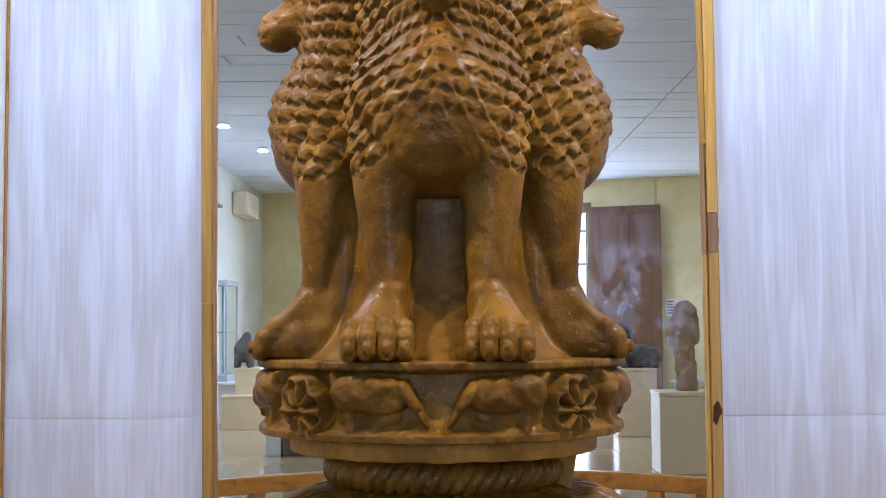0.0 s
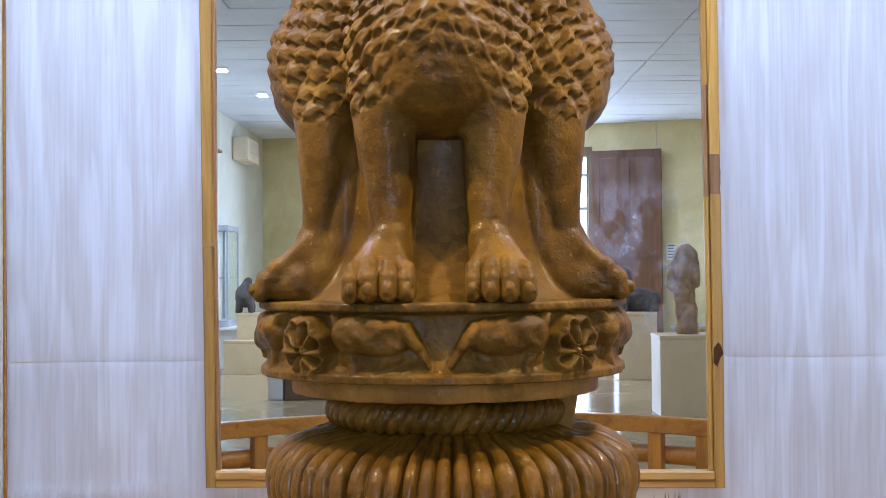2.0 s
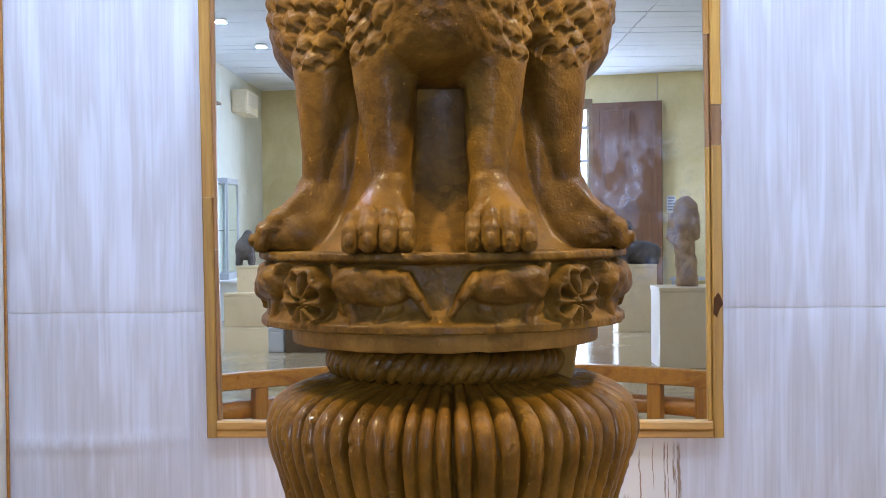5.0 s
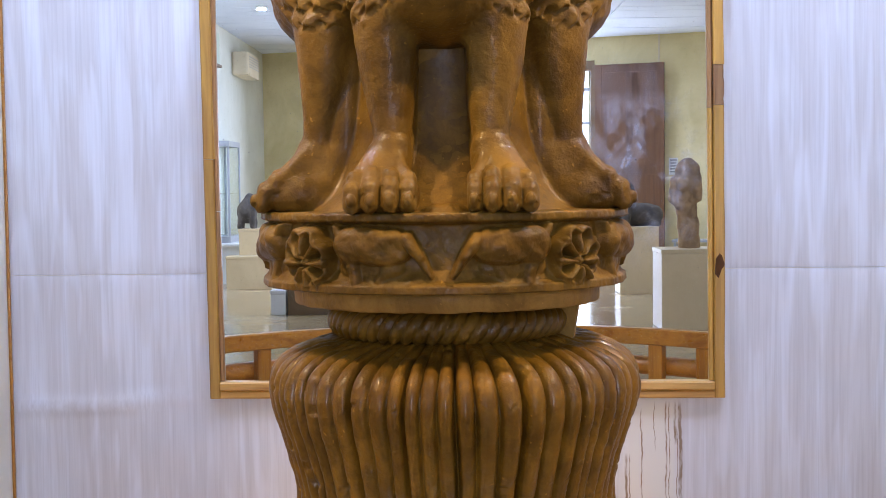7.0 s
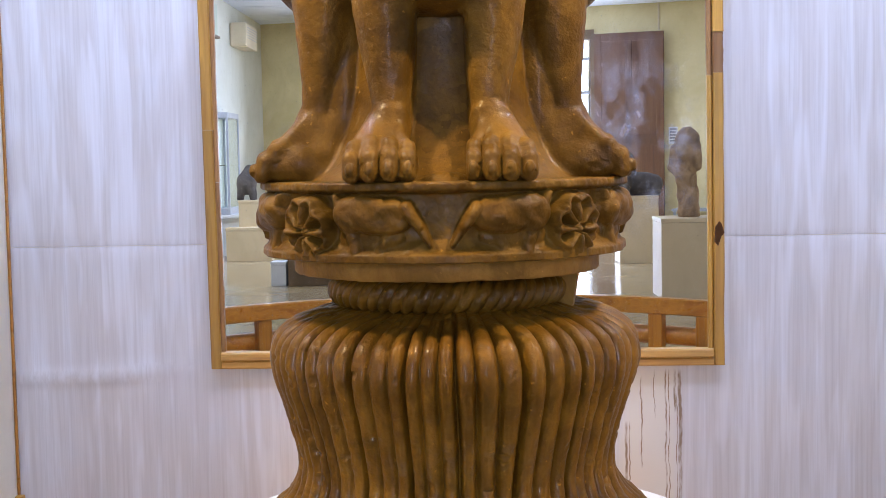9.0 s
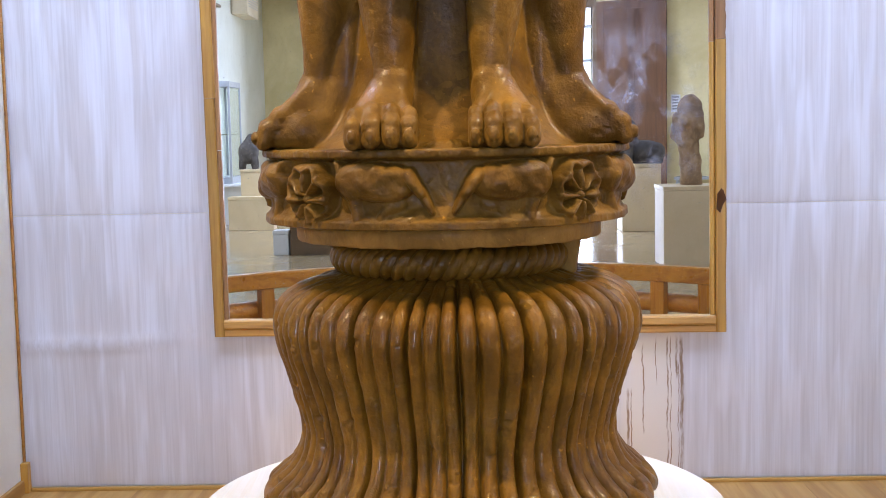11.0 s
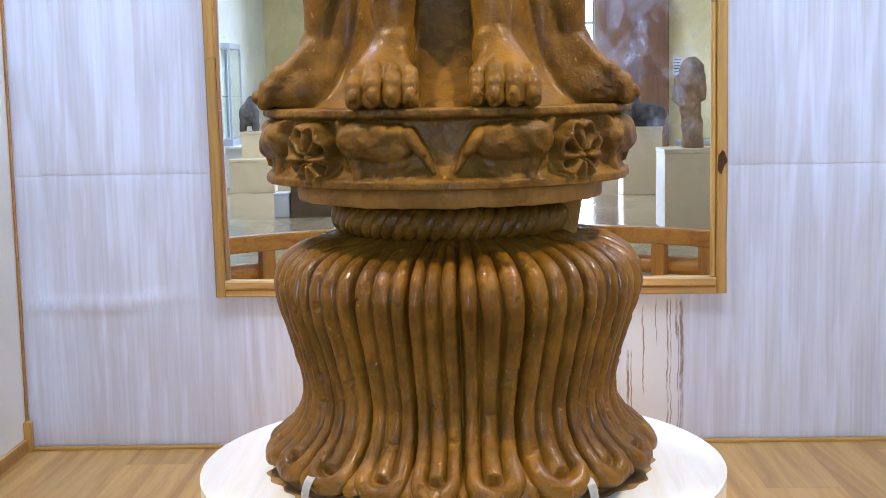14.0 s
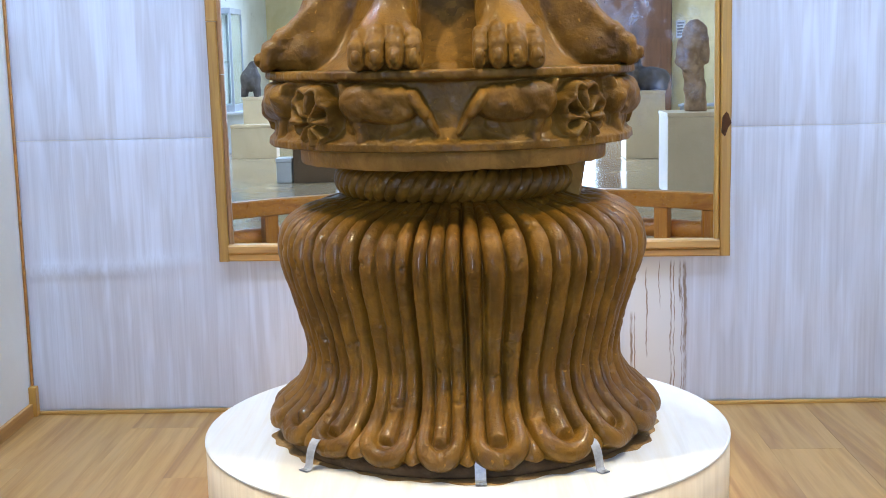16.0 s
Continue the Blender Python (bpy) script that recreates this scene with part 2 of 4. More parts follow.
def old_mirror():
    m = Nodes("dusty_mirror")
    haze = m.noise(m.coords, 2.2, 5.0, 0.65, 0.8)
    dust = m.noise(m.coords, 120.0, 2.0, 0.5)
    glass = m.node("ShaderNodeBsdfGlossy", Color=(0.90, 0.93, 0.92, 1), Roughness=0.0)
    film = m.node("ShaderNodeBsdfDiffuse", Color=(0.68, 0.72, 0.84, 1))
    mask = m.mix(m.ramp(dust, (0.74, 0.0), (0.78, 0.5)), m.ramp(haze, (0.58, 0.004), (0.80, 0.09)), (0.7, 0.7, 0.7))
    away = m.tree.nodes.new("ShaderNodeVectorMath")
    away.operation = "DISTANCE"
    m.put(away.inputs[0], m.coords)
    away.inputs[1].default_value = (0.50, 0.895, 1.10)
    wiped = m.noise(m.scaled(1, 1, 0.8), 14.0, 6.0, 0.72, 0.15)
    smear = m.mix(1.0, m.ramp(away.outputs["Value"], (0.10, 1.0), (0.32, 0.0)), m.ramp(wiped, (0.47, 0.0), (0.66, 0.36)), "MULTIPLY")
    mask = m.mix(1.0, mask, smear, "ADD")
    mix = m.node("ShaderNodeMixShader", Fac=mask)
    m.put(mix.inputs[1], glass.outputs[0])
    m.put(mix.inputs[2], film.outputs[0])
    m.put(m.tree.nodes["Material Output"].inputs["Surface"], mix.outputs[0])
    return m.mat


def clear_glass():
    m = Nodes("clear_glass")
    m.bsdf.inputs["Transmission Weight"].default_value = 1.0
    m.bsdf.inputs["IOR"].default_value = 1.1
    return m.done((0.86, 0.93, 0.9), 0.03)


def bright(name, colour, strength):
    m = Nodes(name)
    glow = m.node("ShaderNodeEmission", Color=(*colour, 1), Strength=strength)
    m.put(m.tree.nodes["Material Output"].inputs["Surface"], glow.outputs[0])
    return m.mat


FLOOR_STONE, MIRROR, GLASS = polished_floor(), old_mirror(), clear_glass()
LAMP_FACE, OUTSIDE = bright("lamp_face", (0.9, 0.94, 1.0), 14.0), bright("bright_daylight", DAY, 5.0)


def strap_metal():
    m = Nodes("galvanised_steel")
    a = m.noise(m.coords, 60.0, 3.0, 0.6)
    return m.done(m.ramp(a, (0.3, (0.30, 0.31, 0.33)), (0.7, (0.50, 0.51, 0.54))), 0.45, a, 0.001, metal=0.6)


STEEL = strap_metal()

# ---- mesh helpers ----


def link(name, bm, material, parent=None, label="", smooth=False):
    me = bpy.data.meshes.new(name)
    bm.to_mesh(me)
    bm.free()
    me.materials.append(material)
    if smooth:
        me.polygons.foreach_set("use_smooth", [True] * len(me.polygons))
    ob = new(name, me)
    if parent is not None:
        ob.parent = parent
    if label:
        ob["label"] = label
    return ob


def part(name, bm, material, parent, label="", smooth=False):
    return link(name, bm, material, parent, label, smooth)


def thing(name, label, category, group="", kind="", at=(0, 0, 0)):
    ob = new(name)
    ob.empty_display_size = 0.05
    ob.location = at
    return tagged(ob, label, category, group, kind)


def add_box(bm, x0, x1, y0, y1, z0, z1, bevel=0.0):
    """A box, its edges rounded by bevel."""
    made = bmesh.ops.create_cube(bm, size=1)["verts"]
    for v in made:
        v.co = ((x0 + x1) / 2 + v.co.x * (x1 - x0), (y0 + y1) / 2 + v.co.y * (y1 - y0), (z0 + z1) / 2 + v.co.z * (z1 - z0))
    if bevel:
        edges = list({e for v in made for e in v.link_edges})
        bmesh.ops.bevel(bm, geom=edges, offset=bevel, segments=2, affect="EDGES", profile=0.6)
    return bm


def box(x0, x1, y0, y1, z0, z1, bevel=0.0):
    return add_box(bmesh.new(), x0, x1, y0, y1, z0, z1, bevel)


def grid_mesh(name, points, material, wrap=False, parent=None, label=""):
    """A smooth sheet from an array of rows x columns x 3; wrap joins the last column to the first."""
    rows, cols, _ = points.shape
    i = np.arange(rows * cols).reshape(rows, cols)
    j = np.concatenate([i, i[:, :1]], 1) if wrap else i
    quads = np.stack([j[:-1, :-1], j[:-1, 1:], j[1:, 1:], j[1:, :-1]], -1).reshape(-1, 4)
    return raw_mesh(name, points.reshape(-1, 3), quads, material, parent, label)


def raw_mesh(name, verts, quads, material, parent=None, label=""):
    me = bpy.data.meshes.new(name)
    me.vertices.add(len(verts))
    me.vertices.foreach_set("co", np.ascontiguousarray(verts, np.float32).ravel())
    me.loops.add(len(quads) * 4)
    me.loops.foreach_set("vertex_index", np.ascontiguousarray(quads, np.int32).ravel())
    me.polygons.add(len(quads))
    me.polygons.foreach_set("loop_start", np.arange(len(quads), dtype=np.int32) * 4)
    me.polygons.foreach_set("use_smooth", np.ones(len(quads), bool))
    me.update(calc_edges=True)
    me.validate()
    me.materials.append(material)
    ob = new(name, me)
    if parent is not None:
        ob.parent = parent
    if label:
        ob["label"] = label
    return ob


# solids from distance fields, meshed by surface nets
class Field:
    def __init__(self, low, high, step):
        self.low, self.step = np.array(low), step
        axes = [np.arange(a, b, step, dtype=np.float32) for a, b in zip(low, high)]
        self.axes = axes
        self.x, self.y, self.z = axes[0][:, None, None], axes[1][None, :, None], axes[2][None, None, :]
        self.d = np.full([len(a) for a in axes], 1.0, np.float32)

    def window(self, low, high):
        cut = []
        for a, b, axis in zip(low, high, self.axes):
            cut.append(slice(*np.searchsorted(axis, (a, b))))
        return tuple(cut), self.x[cut[0]], self.y[:, cut[1]], self.z[:, :, cut[2]]

    def join(self, cut, d, k):
        if k > 0:
            e = self.d[cut]
            h = np.clip(0.5 + 0.5 * (e - d) / k, 0, 1)
            self.d[cut] = e + (d - e) * h - k * h * (1 - h)
        else:
            self.d[cut] = np.minimum(self.d[cut], d)

    def carve(self, cut, d, k):
        e = self.d[cut]
        h = np.clip(0.5 - 0.5 * (e + d) / k, 0, 1)
        self.d[cut] = e + (-d - e) * h + k * h * (1 - h)

    def ball(self, c, r, k=0.02, cut_out=False):
        """An ellipsoid with centre c and radii r."""
        m = max(k * 2, 0.03)
        cut, x, y, z = self.window([a - b - m for a, b in zip(c, r)], [a + b + m for a, b in zip(c, r)])
        p = np.sqrt(((x - c[0]) / r[0]) ** 2 + ((y - c[1]) / r[1]) ** 2 + ((z - c[2]) / r[2]) ** 2)
        q = np.sqrt(((x - c[0]) / r[0] ** 2) ** 2 + ((y - c[1]) / r[1] ** 2) ** 2 + ((z - c[2]) / r[2] ** 2) ** 2) + 1e-6
        d = p * (p - 1) / q
        (self.carve if cut_out else self.join)(cut, d, k)

    def limb(self, a, b, ra, rb, k=0.02, cut_out=False):
        """A round limb from a to b whose radius goes from ra to rb."""
        a, b = np.array(a, np.float32), np.array(b, np.float32)
        r = max(ra, rb) + max(k * 2, 0.03)
        cut, x, y, z = self.window(np.minimum(a, b) - r, np.maximum(a, b) + r)
        w = b - a
        h = np.clip(((x - a[0]) * w[0] + (y - a[1]) * w[1] + (z - a[2]) * w[2]) / float(w @ w), 0, 1)
        d = np.sqrt((x - a[0] - h * w[0]) ** 2 + (y - a[1] - h * w[1]) ** 2 + (z - a[2] - h * w[2]) ** 2) - (ra + (rb - ra) * h)
        (self.carve if cut_out else self.join)(cut, d, k)

    def mesh(self, name, material, parent=None, label="", shape=None):
        d = self.d
        inside = d < 0
        n = np.array(d.shape) - 1
        count = np.zeros(n, np.int8)
        for i in (0, 1):
            for j in (0, 1):
                for k in (0, 1):
                    count += inside[i:i + n[0], j:j + n[1], k:k + n[2]]
        active = (count > 0) & (count < 8)
        cells = np.argwhere(active)
        index = np.full(n, -1, np.int32)
        index[tuple(cells.T)] = np.arange(len(cells))
        total, hits = np.zeros((len(cells), 3)), np.zeros(len(cells))
        corners = [(i, j, k) for i in (0, 1) for j in (0, 1) for k in (0, 1)]
        for p in corners:
            for axis in range(3):
                if p[axis]:
                    continue
                q = list(p)
                q[axis] = 1
                dp = d[tuple((cells + p).T)]
                dq = d[tuple((cells + q).T)]
                cross = (dp < 0) != (dq < 0)
                t = np.where(cross, dp / np.where(cross, dp - dq, 1), 0)
                spot = np.array(p, float)[None, :].repeat(len(cells), 0)
                spot[:, axis] = t
                total += spot * cross[:, None]
                hits += cross
        verts = (cells + total / hits[:, None]) * self.step + self.low
        faces = []
        for axis in range(3):
            u, v = (axis + 1) % 3, (axis + 2) % 3
            size = list(d.shape)
            size[axis] -= 1
            lo = [slice(None)] * 3
            hi = [slice(None)] * 3
            lo[axis], hi[axis] = slice(0, -1), slice(1, None)
            a, b = inside[tuple(lo)], inside[tuple(hi)]
            for flip, mask in ((False, a & ~b), (True, ~a & b)):
                e = np.argwhere(mask)
                keep = (e[:, u] > 0) & (e[:, v] > 0) & (e[:, u] < n[u]) & (e[:, v] < n[v])
                e = e[keep]
                ring = []
                for du, dv in ((1, 1), (0, 1), (0, 0), (1, 0)):
                    c = e.copy()
                    c[:, u] -= du
                    c[:, v] -= dv
                    ring.append(index[tuple(c.T)])
                ring = np.stack(ring, 1)
                faces.append(ring[:, ::-1] if flip else ring)
        faces = np.concatenate(faces)
        if shape is not None:
            verts = shape(verts)
        return raw_mesh(name, verts, faces, material, parent, label)


def wobble(x, y, z, scale, seed=0.0):
    """Cheap smooth noise of about -1 to 1 on arrays."""
    total, size = 0.0, 1.0
    for k in range(3):
        f = scale * 1.9 ** k
        total = total + size * np.sin(f * x + 1.7 * k + seed + 1.3 * np.sin(f * 0.8 * z + k)) * np.sin(f * 0.9 * y + 2.1 * k + seed) * np.cos(f * 1.1 * z + 0.6 * k + np.sin(f * 0.7 * x))
        size *= 0.6
    return total / 1.3

# ---- the alcove ----
WALL_Y, LEFT_X, RIGHT_X, ALCOVE_Y, HALL_TOP = 0.901, -1.275, 1.47, -1.55, 2.87


def laminate_sheet(name, x0, x1, z0, z1, material, crease=False):
    """A thin laminate sheet, with a little sag and, in one, a long level crease."""
    nx, nz = max(3, int((x1 - x0) / 0.04)), max(3, int((z1 - z0) / 0.02))
    x, z = np.meshgrid(np.linspace(x0, x1, nx), np.linspace(z0, z1, nz))
    y = WALL_Y + 0.002 - 0.0012 * (1 + np.sin(3.1 * x + 1.0) * np.sin(2.3 * z))
    if crease:
        fade = np.clip((x - x0) / 0.03, 0, 1) * np.clip((-0.70 - x) / 0.25, 0, 1)
        y -= 0.008 * fade * np.exp(-((z - 0.438 - 0.01 * np.sin(7 * x)) / 0.016) ** 2)
    front = np.stack([x, y, z], -1)
    edge = np.clip(np.minimum(np.minimum(x - x0, x1 - x), np.minimum(z - z0, z1 - z)) / 0.003, 0, 1)
    front[..., 1] += 0.002 * (1 - edge)
    return grid_mesh(name, front, material, parent=wall_north)


bm = box(LEFT_X - 0.2, RIGHT_X + 0.2, WALL_Y + 0.006, WALL_Y + 0.2, 0, 3.0)
wall_north = tagged(link("wall_north", bm, CREAM), "back wall clad with whitewashed wood-grain laminate sheets", "wall", kind="structure")
JOINT = 0.8035
laminate_sheet("panel", LEFT_X, -0.690, JOINT + 0.0008, 2.87, PANEL)
laminate_sheet("panel", LEFT_X, -0.02, 0.012, JOINT - 0.0008, PANEL, True)
laminate_sheet("panel", -0.017, RIGHT_X, 0.012, JOINT - 0.0008, PANEL_STAINED)
laminate_sheet("panel", 0.735, RIGHT_X, JOINT + 0.0008, 2.87, PANEL)
laminate_sheet("panel", -0.687, 0.732, 2.2, 2.87, PANEL)
laminate_sheet("panel", -0.687, 0.732, JOINT + 0.0008, 2.197, PANEL)

tagged(link("wall_west", box(LEFT_X - 0.2, LEFT_X, ALCOVE_Y, WALL_Y + 0.006, 0, 3.0), CREAM), "cream painted side wall of the alcove", "wall", kind="structure")
tagged(link("wall_east", box(RIGHT_X, RIGHT_X + 0.2, ALCOVE_Y, WALL_Y + 0.006, 0, 3.0), CREAM), "cream painted side wall of the alcove", "wall", kind="structure")
bm = box(LEFT_X, LEFT_X + 0.012, ALCOVE_Y, WALL_Y - 0.03, 0, 0.040, 0.003)
tagged(link("baseboard", bm, PLANK), "light wooden skirting board at the side wall", "skirting board", kind="structure")
bm = box(LEFT_X, LEFT_X + 0.022, WALL_Y - 0.03, WALL_Y - 0.002, 0, 0.088, 0.003)
tagged(link("trim", bm, PINE), "small wooden block at the wall corner", "trim", kind="structure")
bm = box(LEFT_X + 0.001, LEFT_X + 0.009, WALL_Y - 0.009, WALL_Y - 0.001, 0.088, 2.87, 0.002)
tagged(link("trim", bm, TEAK), "thin upright wooden bead in the wall corner", "trim", kind="structure")
for x0, x1 in ((LEFT_X + 0.022, -0.42), (-0.419, 0.5), (0.501, RIGHT_X)):
    bm = box(x0, x1, WALL_Y - 0.012, WALL_Y - 0.001, 0, 0.011, 0.003)
    tagged(link("trim", bm, PINE_FLAT), "thin wooden bead along the foot of the wall", "trim", kind="structure")

# the mirror in its frame of spliced pine strips
mirror = thing("wall_mirror", "large dusty wall mirror in a spliced pine frame", "mirror")
part("glass", box(-0.674, 0.724, WALL_Y - 0.0075, WALL_Y - 0.0035, 0.474, 2.3), MIRROR, mirror, "slightly dusty mirror glass")


def frame_strip(name, x0, z0, x1, z1, width, depth, material):
    """A strip of the frame along the line from (x0, z0) to (x1, z1); width to its right or above."""
    upright = abs(z1 - z0) > abs(x1 - x0)
    n = 14
    t = np.linspace(0, 1, n)
    cx, cz = x0 + (x1 - x0) * t, z0 + (z1 - z0) * t
    w = width * (1 + 0.03 * np.sin(9 * t + 5 * x0) + 0.02 * np.sin(23 * t + z0))
    back, out = WALL_Y - 0.001, WALL_Y - depth
    e = 0.004
    prof = [(0, back), (0, out + e), (e / width, out), (1 - e / width, out), (1, out + e), (1, back)]
    pts = np.zeros((n, len(prof), 3))
    for k, (f, y) in enumerate(prof):
        pts[:, k, 0] = cx + (w * f if upright else 0)
        pts[:, k, 2] = cz + (0 if upright else w * f)
        pts[:, k, 1] = y
    ob = grid_mesh(name, pts, material, wrap=True, parent=mirror)
    ob.data.polygons.foreach_set("use_smooth", [False] * len(ob.data.polygons))
    bm = bmesh.new()
    bm.from_mesh(ob.data)
    bmesh.ops.holes_fill(bm, edges=[x for x in bm.edges if x.is_boundary], sides=8)
    bm.to_mesh(ob.data)
    bm.free()
    return ob


DARK_PINE = grain_wood("dark_stained_pine", (0.40, 0.19, 0.06), (0.22, 0.085, 0.02), (0.10, 0.04, 0.01), 0.3, "z", 1.0, 0.3)
# left side: an outer strip and a narrow inner one, each spliced
frame_strip("frame_strip", -0.697, 0.449, -0.703, 1.127, 0.030, 0.024, PINE)
frame_strip("frame_strip", -0.703, 1.128, -0.712, 2.32, 0.032, 0.024, PINE)
frame_strip("inner_strip", -0.669, 0.498, -0.674, 0.98, 0.014, 0.018, DARK_PINE)
frame_strip("inner_strip", -0.674, 0.981, -0.680, 2.32, 0.014, 0.018, DARK_PINE)
# right side
knotted = frame_strip("frame_strip", 0.731, 0.440, 0.728, 1.262, 0.030, 0.024, PINE)
frame_strip("frame_strip", 0.728, 1.263, 0.727, 1.374, 0.030, 0.022, DARK_PINE)
frame_strip("frame_strip", 0.727, 1.375, 0.720, 2.32, 0.031, 0.024, PINE)
frame_strip("inner_strip", 0.716, 0.489, 0.712, 1.255, 0.0145, 0.018, PINE)
frame_strip("inner_strip", 0.712, 1.256, 0.709, 1.57, 0.0145, 0.018, DARK_PINE)
frame_strip("inner_strip", 0.709, 1.571, 0.700, 2.32, 0.0185, 0.019, PINE)
# foot
frame_strip("frame_strip", -0.667, 0.449, 0.730, 0.4395, 0.022, 0.024, PINE_FLAT)
frame_strip("inner_strip", -0.668, 0.4715, 0.10, 0.4665, 0.025, 0.030, PINE_FLAT)
frame_strip("inner_strip", 0.101, 0.4665, 0.729, 0.4625, 0.025, 0.030, PINE_FLAT)
for side, x in ((1, 0.7425),):
    # dark knot in the strip
    bm = bmesh.new()
    v = [bm.verts.new((x + dx, WALL_Y - 0.0255, 0.820 + dz)) for dx, dz in ((-0.009, 0.012), (0.002, 0.028), (0.008, 0.022), (0.017, -0.004), (0.008, -0.016), (-0.001, -0.042), (-0.011, -0.030))]
    face = bm.faces.new(v)
    top = bmesh.ops.extrude_face_region(bm, geom=[face])["geom"]
    bmesh.ops.translate(bm, vec=(0, 0.004, 0), verts=[g for g in top if isinstance(g, bmesh.types.BMVert)])
    part("knot", bm, KNOT_WOOD, knotted, "dark knot in the pine")

# ---- the round plinth ----
PX, PR, PZ = 0.011, 0.565, 0.2275
plinth = thing("round_plinth", "low round plinth with a white laminate top", "plinth", at=(PX, 0, 0))


def lathe_points(prof, n):
    a = np.linspace(0, 2 * math.pi, n, endpoint=False)
    r, z = np.array([p[0] for p in prof])[:, None], np.array([p[1] for p in prof])[:, None]
    return np.stack([r * np.sin(a), -r * np.cos(a), z + 0 * a], -1)


def lathe(name, prof, n, material, parent=None, label=""):
    ob = grid_mesh(name, lathe_points(prof, n), material, True, parent, label)
    return ob


lathe("top", [(0.0, PZ), (0.3, PZ), (0.55, PZ), (PR - 0.004, PZ), (PR, PZ - 0.002), (PR, PZ - 0.005), (PR - 0.02, PZ - 0.0055), (0, PZ - 0.0055)], 128, PLINTH_TOP, plinth, "white laminate top").data.polygons.foreach_set("use_smooth", [False] * (7 * 128))
lathe("side", [(0, 0.001), (PR - 0.0015, 0.001), (PR - 0.0015, PZ - 0.0055), (0, PZ - 0.0055)], 128, PLINTH_SIDE, plinth, "pale wood-grain side")

# ---- the lion capital ----
capital = thing("lion_capital", "polished sandstone lion capital with lotus bell on a round plinth", "sculpture")

BELL_X, TOP_X = 0.0065, -0.010
# cement bed under the petals
lathe("cement_bed", [(0.0, 0.2278), (0.384, 0.2278), (0.390, 0.236), (0.384, 0.250), (0.33, 0.262), (0.0, 0.262)], 96, CEMENT, capital, "dark cement bed")

smear = lathe_points([(0.36, 0.2284), (0.396, 0.2290), (0.407, 0.2278)], 360)
turn = np.arctan2(smear[2, :, 0], -smear[2, :, 1])
rough_edge = 1 + 0.022 * np.sin(5 * turn + 1) + 0.016 * np.sin(13 * turn) + 0.010 * np.sin(37 * turn + 2)
smear[1:, :, :2] *= rough_edge[None, :, None]
grid_mesh("mortar_smear", smear, MORTAR, True, capital, "thin brown smear of mortar on the plinth").location.x = BELL_X

# lotus bell
PETALS = 20
ctrl = np.array([(0.215, 0.737), (0.245, 0.729), (0.286, 0.716), (0.330, 0.697), (0.359, 0.675), (0.371, 0.646), (0.368, 0.605), (0.347, 0.532), (0.327, 0.458), (0.320, 0.409), (0.328, 0.365), (0.347, 0.330), (0.373, 0.303), (0.393, 0.286), (0.403, 0.268), (0.402, 0.248)])


def smooth_curve(points, n):
    """An even, smooth curve through the control points."""
    out = []
    p = np.vstack([2 * points[0] - points[1], points, 2 * points[-1] - points[-2]])
    for i in range(1, len(p) - 2):
        for t in np.linspace(0, 1, 24, endpoint=False):
            a, b, c, d = p[i - 1], p[i], p[i + 1], p[i + 2]
            out.append(0.5 * (2 * b + (c - a) * t + (2 * a - 5 * b + 4 * c - d) * t ** 2 + (3 * b - a - 3 * c + d) * t ** 3))
    out.append(points[-1])
    out = np.array(out)
    s = np.concatenate([[0], np.cumsum(np.hypot(*np.diff(out, axis=0).T))])
    e = np.linspace(0, s[-1], n)
    return e, np.stack([np.interp(e, s, out[:, 0]), np.interp(e, s, out[:, 1])], 1)


def glide(points, n):
    """n points on a smooth curve through points of any dimension."""
    p = np.vstack([2 * points[0] - points[1], points, 2 * points[-1] - points[-2]])
    out = []
    for t in np.linspace(0, len(points) - 1.0001, n):
        i, f = int(t) + 1, t - int(t)
        a, b, c, d = p[i - 1], p[i], p[i + 1], p[i + 2]
        out.append(0.5 * (2 * b + (c - a) * f + (2 * a - 5 * b + 4 * c - d) * f ** 2 + (3 * b - a - 3 * c + d) * f ** 3))
    return np.array(out)


S, CURVE = smooth_curve(ctrl, 400)
STOT = S[-1]
cols, rows = PETALS * 52, 190
th = np.linspace(-math.pi, math.pi, cols, endpoint=False)
tt = np.linspace(0, 1, rows)[:, None]
step = 2 * math.pi / PETALS
turned = th[None, :] + radians(5.5)
# the petals wander a little on their way down and are not all equally wide
sway = 0.055 * np.sin(4.5 * tt + 2.6 * np.sin(3 * turned)) * np.clip(4 * tt * (1.02 - tt), 0, 1)
uu = turned / step + 0.5 + 0.10 * np.sin(3 * turned + 0.6) + 0.06 * np.sin(7 * turned) + sway * np.sin(1.7 * th[None, :] + 1.0)
num = np.floor(uu)
u = uu - num - 0.5
WT = 0.43 * step
R0, w0 = 0.33 * WT, 0.165 * WT
edge = R0 - np.sqrt(np.maximum((R0 + w0) ** 2 - (u * WT) ** 2, 1e-9))
length = STOT - 0.02 - edge
s = tt * np.minimum(length, STOT)
r = np.interp(s, S, CURVE[:, 0])
z = np.interp(s, S, CURVE[:, 1])
dr, dz = np.gradient(CURVE[:, 0], S), np.gradient(CURVE[:, 1], S)
nr, nz = -np.interp(s, S, dz), np.interp(s, S, dr)
W = np.maximum(r * step, 0.02)
a, b = u * W, STOT - 0.02 - s
R, w = 0.335 * W, 0.150 * W
dist = np.where(b < R, np.hypot(a, R - b), np.abs(a))
d = np.abs(dist - R)
size = W / WT
vary = 1 + 0.16 * np.sin(12.9 * num) + 0.14 * np.sin(5.1 * num + 9 * np.sign(u))
rim = 0.0215 * np.maximum(0, 1 - (d / w) ** 2) ** 0.5 * vary
